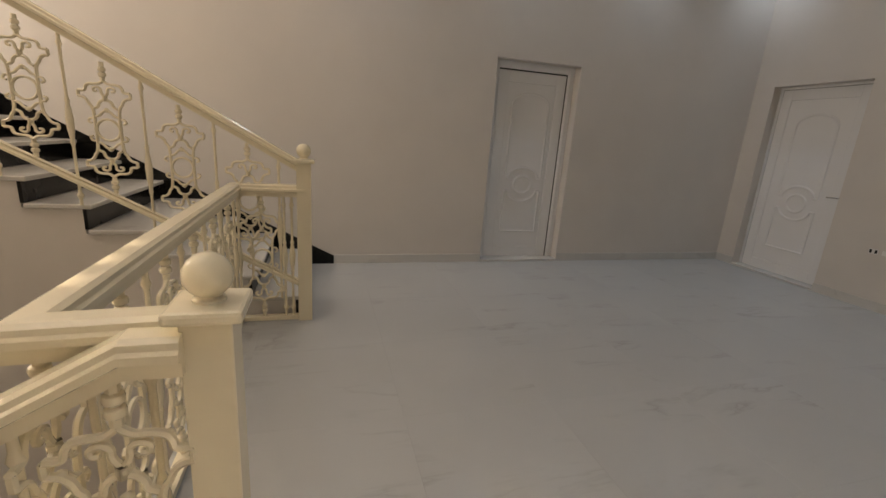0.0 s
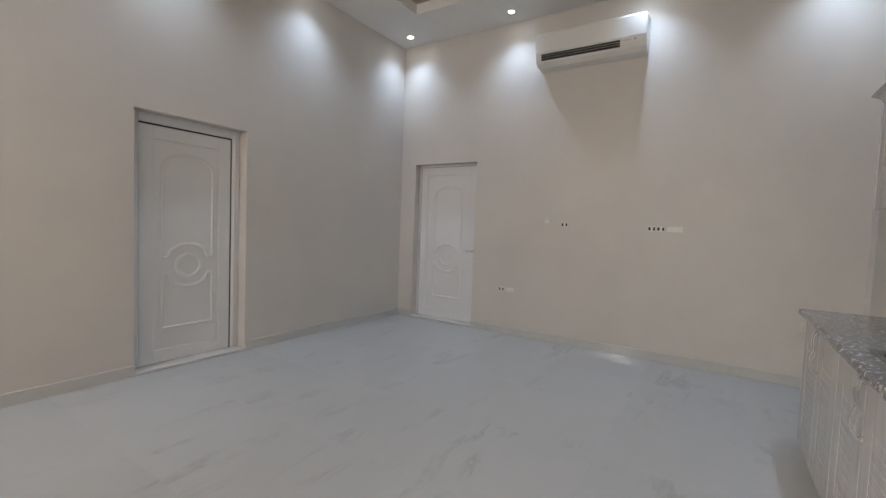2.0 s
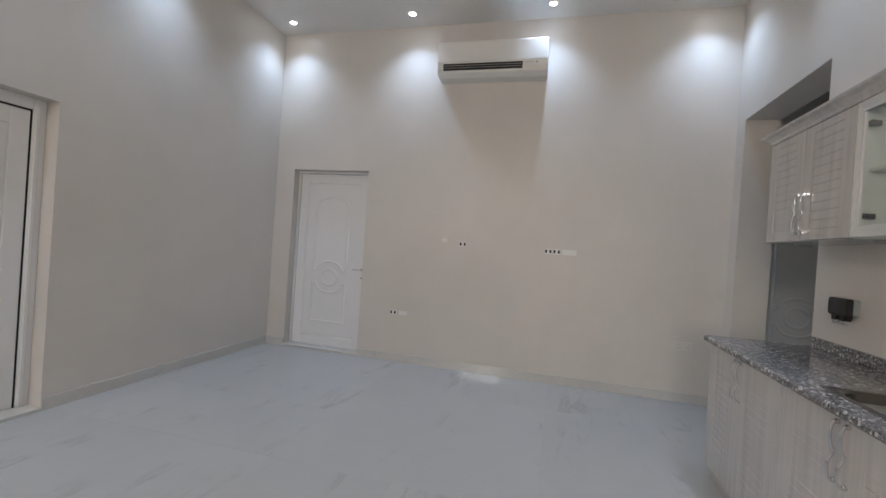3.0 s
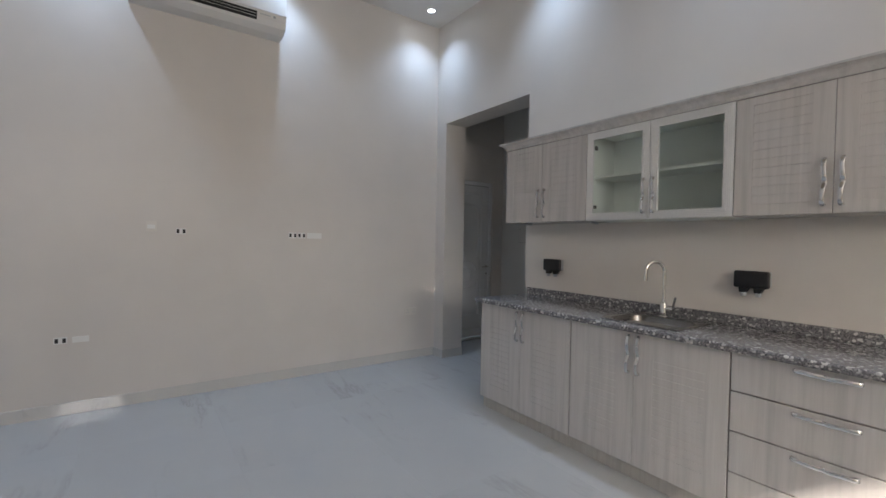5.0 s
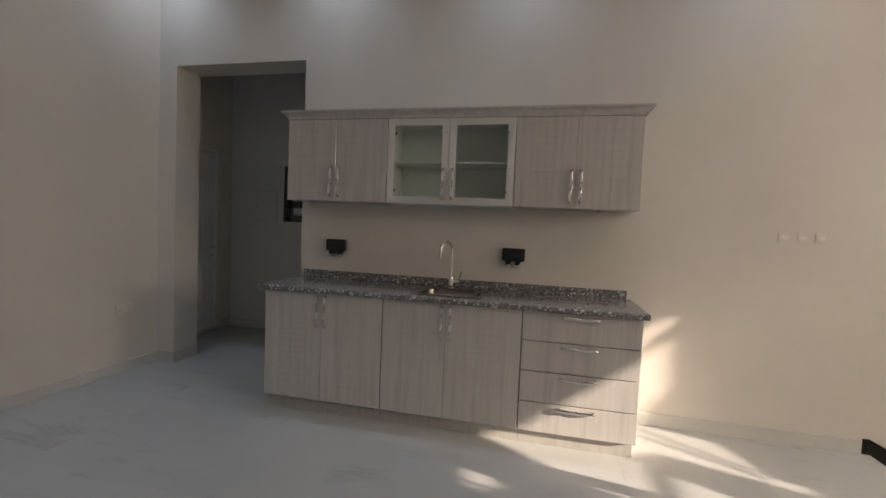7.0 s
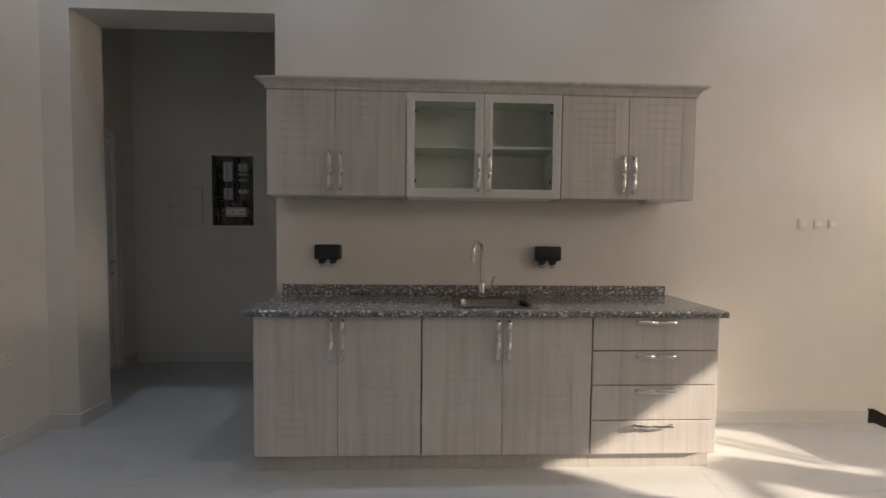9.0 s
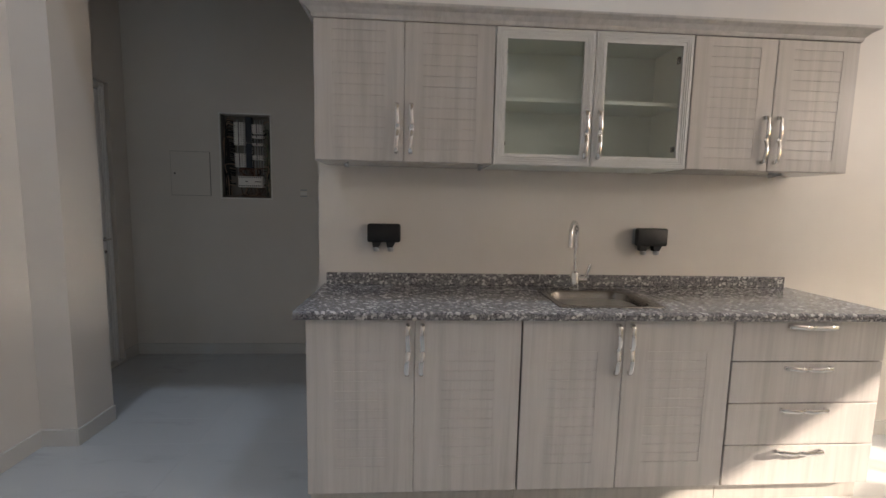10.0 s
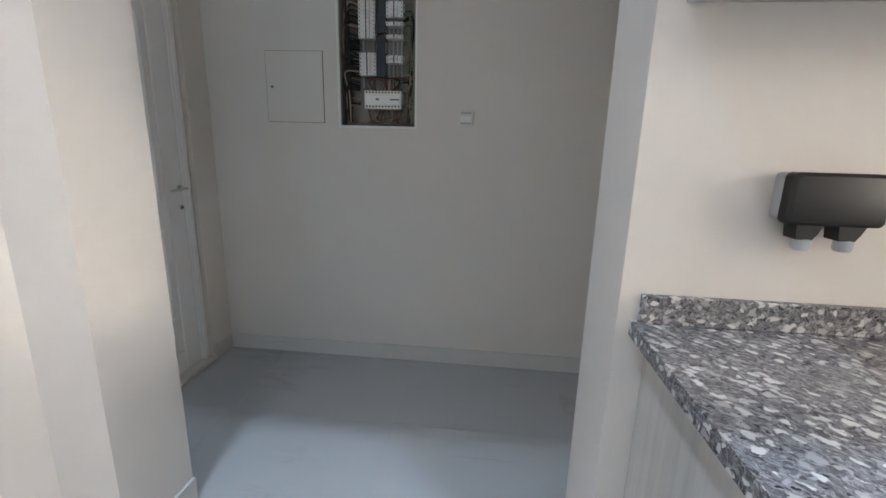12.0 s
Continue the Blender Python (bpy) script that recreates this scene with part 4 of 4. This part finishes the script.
def plate(name, at, rz, w, h, label, slots=(), knob=False, group="", thick=0.008):
    """A wall plate; local x across, -y into the room; slots: (x, z, w, h) dark insets."""
    p = thing(name, at, rz, label, "socket" if slots else "switch", group)
    b = B()
    box(b, -w / 2, -thick, -h / 2, w / 2, 0, h / 2, 0.002, 2)
    part("plate", b, M_PLATE if knob or name == "double_socket" else M_WHITE, p)
    for sx, sz, sw, sh in slots:
        b = B()
        box(b, sx - sw / 2, -thick - 0.002, sz - sh / 2, sx + sw / 2, -thick - 0.0003, sz + sh / 2)
        part("slot", b, M_BLACKP if sh > 0.02 else M_GREYP, p)
    if knob:
        b = B()
        box(b, -w * 0.36, -thick - 0.005, -h * 0.22, w * 0.36, -thick - 0.0003, h * 0.16, 0.002)
        part("rocker", b, M_WHITE, p)
    return p


two = ((-0.022, 0.0, 0.020, 0.034), (0.022, 0.0, 0.020, 0.034))
plate("wall_socket", (0, -2.604, 1.405), 90, 0.072, 0.050, "small square white outlet with two dark sockets on the beige wall", two)
plate("wall_socket", (0, -1.676, 1.390), 90, 0.072, 0.056, "small white outlet with two dark sockets beside another", two, group="row of outlets under the air conditioner")
plate("wall_socket", (0, -1.590, 1.390), 90, 0.072, 0.056, "small white outlet with two dark sockets beside another", two, group="row of outlets under the air conditioner")
plate("blank_plate", (0, -1.462, 1.390), 90, 0.145, 0.055, "long blank white cover plate beside the outlets", thick=0.006)
plate("wall_switch", (0, -2.813, 1.440), 90, 0.075, 0.085, "white wall switch on the beige wall", knob=True)
plate("wall_socket", (0, -3.372, 0.565), 90, 0.078, 0.050, "low white outlet with two dark sockets beside the door", two)
plate("blank_plate", (0, -3.255, 0.565), 90, 0.10, 0.045, "narrow blank white cover plate low on the wall", thick=0.003)
pins = tuple((cx + dx, dz, 0.006, 0.010) for cx in (-0.042, 0.042) for dx, dz in ((0, 0.018), (-0.012, -0.014), (0.012, -0.014)))
plate("double_socket", (0, -0.330, 0.548), 90, 0.155, 0.085, "white double wall socket low on the wall near the passage", pins)
for x in (5.055, 5.166, 5.268):
    plate("wall_switch", (x, 0, 1.400), 0, 0.060, 0.066, "small white wall switch in a row of three", knob=True, group="row of three switches")
sw = plate("wall_switch", (1.045, PY, 1.398), 0, 0.072, 0.076, "small white wall switch beside the open fuse box", knob=True)
for z in (0.026, -0.026):
    b = B()
    box(b, -0.028, -0.0105, z - 0.005, 0.028, -0.0083, z + 0.005)
    part("label_strip", b, M_GREYP, sw)

hatch = thing("access_panel", (0.127, PY, 1.540), label="square painted access panel flush in the passage wall", category="access panel")
b = B()
box(b, -0.1585, -0.004, -0.1805, 0.1585, 0, 0.1805)
part("rim", b, M_PANEL, hatch)
b = B()
box(b, -0.156, -0.0065, -0.178, 0.156, -0.0045, 0.178, 0.001)
part("lid", b, M_WALL, hatch)
b = B()
lathe(b, [(0.007, 0), (0.007, 0.003)], 10)
k = part("lock", b, M_STEEL, hatch)
k.matrix_basis = pose(-0.125, -0.0065, 0.0, 90)

# open fuse box
fuse = thing("fuse_box", (0.375, PY, 1.35), label="open fuse box with white breakers and loose wires", category="fuse box")
b = B()
for q in ((-0.012, 0.0, -0.012, 0.692), (0.40, 0.412, -0.012, 0.692), (0.0, 0.40, -0.012, 0.0), (0.0, 0.40, 0.68, 0.692)):
    box(b, q[0], -0.006, q[2], q[1], 0.0, q[3], 0.001)
part("rim", b, M_WHITE, fuse)
b = B()
box(b, 0.0015, 0.090, 0.0015, 0.3985, 0.0985, 0.6785)
for q in ((0.0015, 0.006, 0, 0), (0.394, 0.3985, 0, 0)):
    box(b, q[0], 0.002, 0.0015, q[1], 0.090, 0.6785)
part("backplate", b, M_PANEL, fuse)
b = B()
box(b, 0.187, 0.035, 0.25, 0.236, 0.075, 0.452, 0.002)
part("busbar", b, M_NAVY, fuse)
b = B()
box(b, 0.187, 0.035, 0.464, 0.236, 0.075, 0.668, 0.002)
part("busbar", b, M_NAVY, fuse)
BRK = {}


def breaker(x, z, w):
    if w not in BRK:
        b = B()
        box(b, 0, 0.030, 0.0008, w, 0.085, 0.0184, 0.0015)
        box(b, w * 0.30, 0.018, 0.0012, w * 0.70, 0.030, 0.0180, 0.001)
        o = part("breaker", b, M_WHITE, fuse, "white circuit breaker")
        BRK[w] = o
        b = B()
        box(b, w * 0.47, 0.0150, 0.0012, w * 0.53, 0.0178, 0.0178)
        part("toggle", b, M_BLACKP, o)
        b = B()
        for dx in (0.08, 0.92):
            lathe(b, [(0.003, 0.0), (0.003, 0.001)], 6, (w * dx, 0.0095, 0))
        t = part("screw", b, M_BLACKP, o)
        t.matrix_basis = Matrix(((1, 0, 0, 0), (0, 0, 1, 0.0288), (0, 1, 0, 0), (0, 0, 0, 1)))
        o.location = (x, 0, z)
    else:
        o = copy_thing(BRK[w], Matrix.Translation((x, 0, z)))


for i in range(10):
    breaker(0.094, 0.436 + i * 0.0187, 0.088)
for i in range(6):
    breaker(0.097, 0.256 + i * 0.0187, 0.088)
for z in (0.318, 0.337, 0.436, 0.496, 0.534, 0.5527, 0.5714, 0.590):
    breaker(0.240, z, 0.088)
for x0 in (0.104, 0.160, 0.246, 0.268, 0.290, 0.312):
    b = B()
    box(b, x0, 0.070, 0.20, x0 + 0.006, 0.088, 0.65)
    part("mounting_rail", b, M_GREYP, fuse)
for z in (0.262, 0.276, 0.290, 0.304, 0.370, 0.384, 0.398, 0.412, 0.470, 0.484, 0.515):
    b = B()
    box(b, 0.2365, 0.036, z, 0.2395, 0.046, z + 0.006)
    part("tab", b, M_WHITE, fuse)
b = B()
box(b, 0.125, 0.015, 0.088, 0.324, 0.085, 0.180, 0.003)
box(b, 0.130, 0.008, 0.110, 0.319, 0.015, 0.158, 0.002)
mainb = part("main_breaker", b, M_WHITE, fuse, "wide white main breaker")
for i in range(11):
    for z in (0.097, 0.167):
        b = B()
        box(b, 0.134 + i * 0.0172, 0.0125, z, 0.142 + i * 0.0172, 0.0147, z + 0.008)
        part("terminal", b, M_BLACKP, mainb)
b = B()
box(b, 0.188, 0.0065, 0.132, 0.206, 0.0078, 0.140)
part("toggle", b, M_BLACKP, mainb)
b = B()
box(b, 0.265, 0.0065, 0.132, 0.315, 0.0078, 0.138)
part("toggle", b, M_BLACKP, mainb)
rnd = random.Random(4)
for i in range(132):
    side = (0, 0, 1, 2)[i % 4]
    z = rnd.uniform(0.10, 0.66)
    y = rnd.uniform(0.035, 0.085)
    if side == 0:
        p = [(rnd.uniform(0.012, 0.05), y, 0.02), (rnd.uniform(0.012, 0.045), y, z * 0.6), (rnd.uniform(0.015, 0.04), y - 0.01, z), (0.095, 0.045, z + rnd.uniform(-0.01, 0.01))]
    elif side == 1:
        p = [(rnd.uniform(0.345, 0.39), y, 0.02), (rnd.uniform(0.345, 0.39), y, z * 0.6), (rnd.uniform(0.36, 0.385), y - 0.01, z), (0.328, 0.045, z + rnd.uniform(-0.01, 0.01))]
    else:
        x = rnd.uniform(0.13, 0.32)
        p = [(x, 0.04, 0.09), (x + rnd.uniform(-0.03, 0.03), 0.02, rnd.uniform(0.02, 0.05)), (rnd.uniform(0.05, 0.35), 0.06, 0.012)] if rnd.random() < 0.5 else [(x, 0.04, 0.18), (x + rnd.uniform(-0.04, 0.06), 0.01, 0.23), (rnd.uniform(0.08, 0.36), 0.06, 0.25)]
    b = B()
    tube(b, smooth_line(p, 4), rnd.choice((0.0030, 0.0042, 0.0052) if side == 0 else (0.0020, 0.0030, 0.0046)), 6)
    part("wire", b, rnd.choice(((M_BLACKP, M_BLACKP, M_BLACKP, M_MATTE, M_BLUEC), (M_BLACKP, M_GREENC, M_GREENC, M_MATTE, M_BLUEC), (M_COPPER, M_COPPER, M_BLUEC, M_BLACKP))[side]), fuse, smooth=True)

# air conditioner
ac = thing("air_conditioner", (0, -1.812, 3.20), 90, "white wall-mounted split air conditioner with a dark louvre", "air conditioner")
L = 1.17
b = B()
pr = [(0.0, 0.0), (-0.12, 0.010), (-0.185, 0.045), (-0.205, 0.088), (-0.213, 0.165), (-0.215, 0.36), (-0.200, 0.375), (0.0, 0.375)]
prism(b, pr, "x", -L, 0)
bmesh.ops.bevel(b, geom=[e for e in b.edges if abs(e.verts[0].co.x - e.verts[1].co.x) < 1e-5], offset=0.012, segments=2, affect="EDGES")
part("casing", b, M_AC, ac, "white plastic casing")
b = B()
prism(b, [(-0.2125, 0.146), (-0.221, 0.152), (-0.222, 0.350), (-0.212, 0.366), (-0.205, 0.368), (-0.205, 0.146)], "x", -L + 0.006, -0.006)
part("front_panel", b, M_AC, ac)
b = B()
prism(b, [(-0.2112, 0.134), (-0.2062, 0.088), (-0.1958, 0.066), (-0.188, 0.066), (-0.200, 0.134)], "x", -L + 0.07, -0.25)
part("outlet", b, M_MATTE, ac, "dark air outlet")
for y, z in ((-0.2105, 0.113), (-0.2070, 0.090)):
    b = B()
    prism(b, [(y - 0.0015, z), (y + 0.002, z + 0.0015), (y + 0.003, z - 0.001), (y - 0.001, z - 0.002)], "x", -L + 0.072, -0.252)
    part("louvre", b, M_AC, ac)
b = B()
box(b, -0.115, -0.2145, 0.112, -0.095, -0.2088, 0.130, 0.001)
part("display", b, M_GREYP, ac)
b = B()
box(b, -0.225, -0.2120, 0.119, -0.14, -0.209, 0.123)
part("marking", b, M_GREYP, ac)
b = B()
box(b, -L / 2 - 0.035, -0.2235, 0.182, -L / 2 + 0.035, -0.2213, 0.192)
part("badge", b, M_WHITE, ac)

# downlights
for lx, ly in LAMPS:
    d = thing("downlight", (lx, ly, HALL_H), label="small round recessed downlight glowing cool white", category="ceiling light", group="recessed downlights round the ceiling")
    b = B()
    vs = []
    for r, z in ((0.045, -0.001), (0.046, -0.006), (0.040, -0.008), (0.034, -0.004), (0.034, -0.0005)):
        vs.append([b.verts.new((r * math.cos(a * math.pi / 12), r * math.sin(a * math.pi / 12), z)) for a in range(24)])
    for a, c in zip(vs, vs[1:]):
        for i in range(24):
            b.faces.new((a[i], a[(i + 1) % 24], c[(i + 1) % 24], c[i]))
    part("ring", b, M_WHITE, d)
    b = B()
    lathe(b, [(0.033, -0.004), (0.033, -0.0015)], 24)
    part("diffuser", b, M_LED, d, "glowing diffuser")

# ---- floor tiles, as pieces ----
floor = thing("floor", label="polished pale grey marble-look floor tiles with fine veins", category="floor", kind="structure")
TILE, JOINT = 0.80, 0.0003
TILES = {}


def tile(x0, y0, x1, y1):
    key = (round(x1 - x0, 3), round(y1 - y0, 3))
    if key not in TILES:
        b = B()
        w, h = x1 - x0 - JOINT, y1 - y0 - JOINT
        box(b, JOINT, JOINT, -0.0012, w, h, 0.0, 0.0002)
        o = part("tile", b, M_FLOOR, floor)
        TILES[key] = o.data
    else:
        o = new("tile", TILES[key])
        o.parent = floor
    o.location = (x0, y0, 0)


def tiles(X0, Y0, X1, Y1, ox=0.0, oy=0.0):
    xs = [X0] + [ox + k * TILE for k in range(-4, 14) if X0 + 0.03 < ox + k * TILE < X1 - 0.03] + [X1]
    ys = [Y0] + [oy + k * TILE for k in range(-12, 8) if Y0 + 0.03 < oy + k * TILE < Y1 - 0.03] + [Y1]
    for a, c in zip(xs, xs[1:]):
        for e, f in zip(ys, ys[1:]):
            tile(a, e, c, f)


tiles(0, Y_S, HALL_E, 0)
tiles(OPX0, 0, OPX1, NT)
tiles(PX0, NT, PX1, PY)
tiles(HALL_E, SY1 + 0.003, 5.805, DY0 - 0.003)
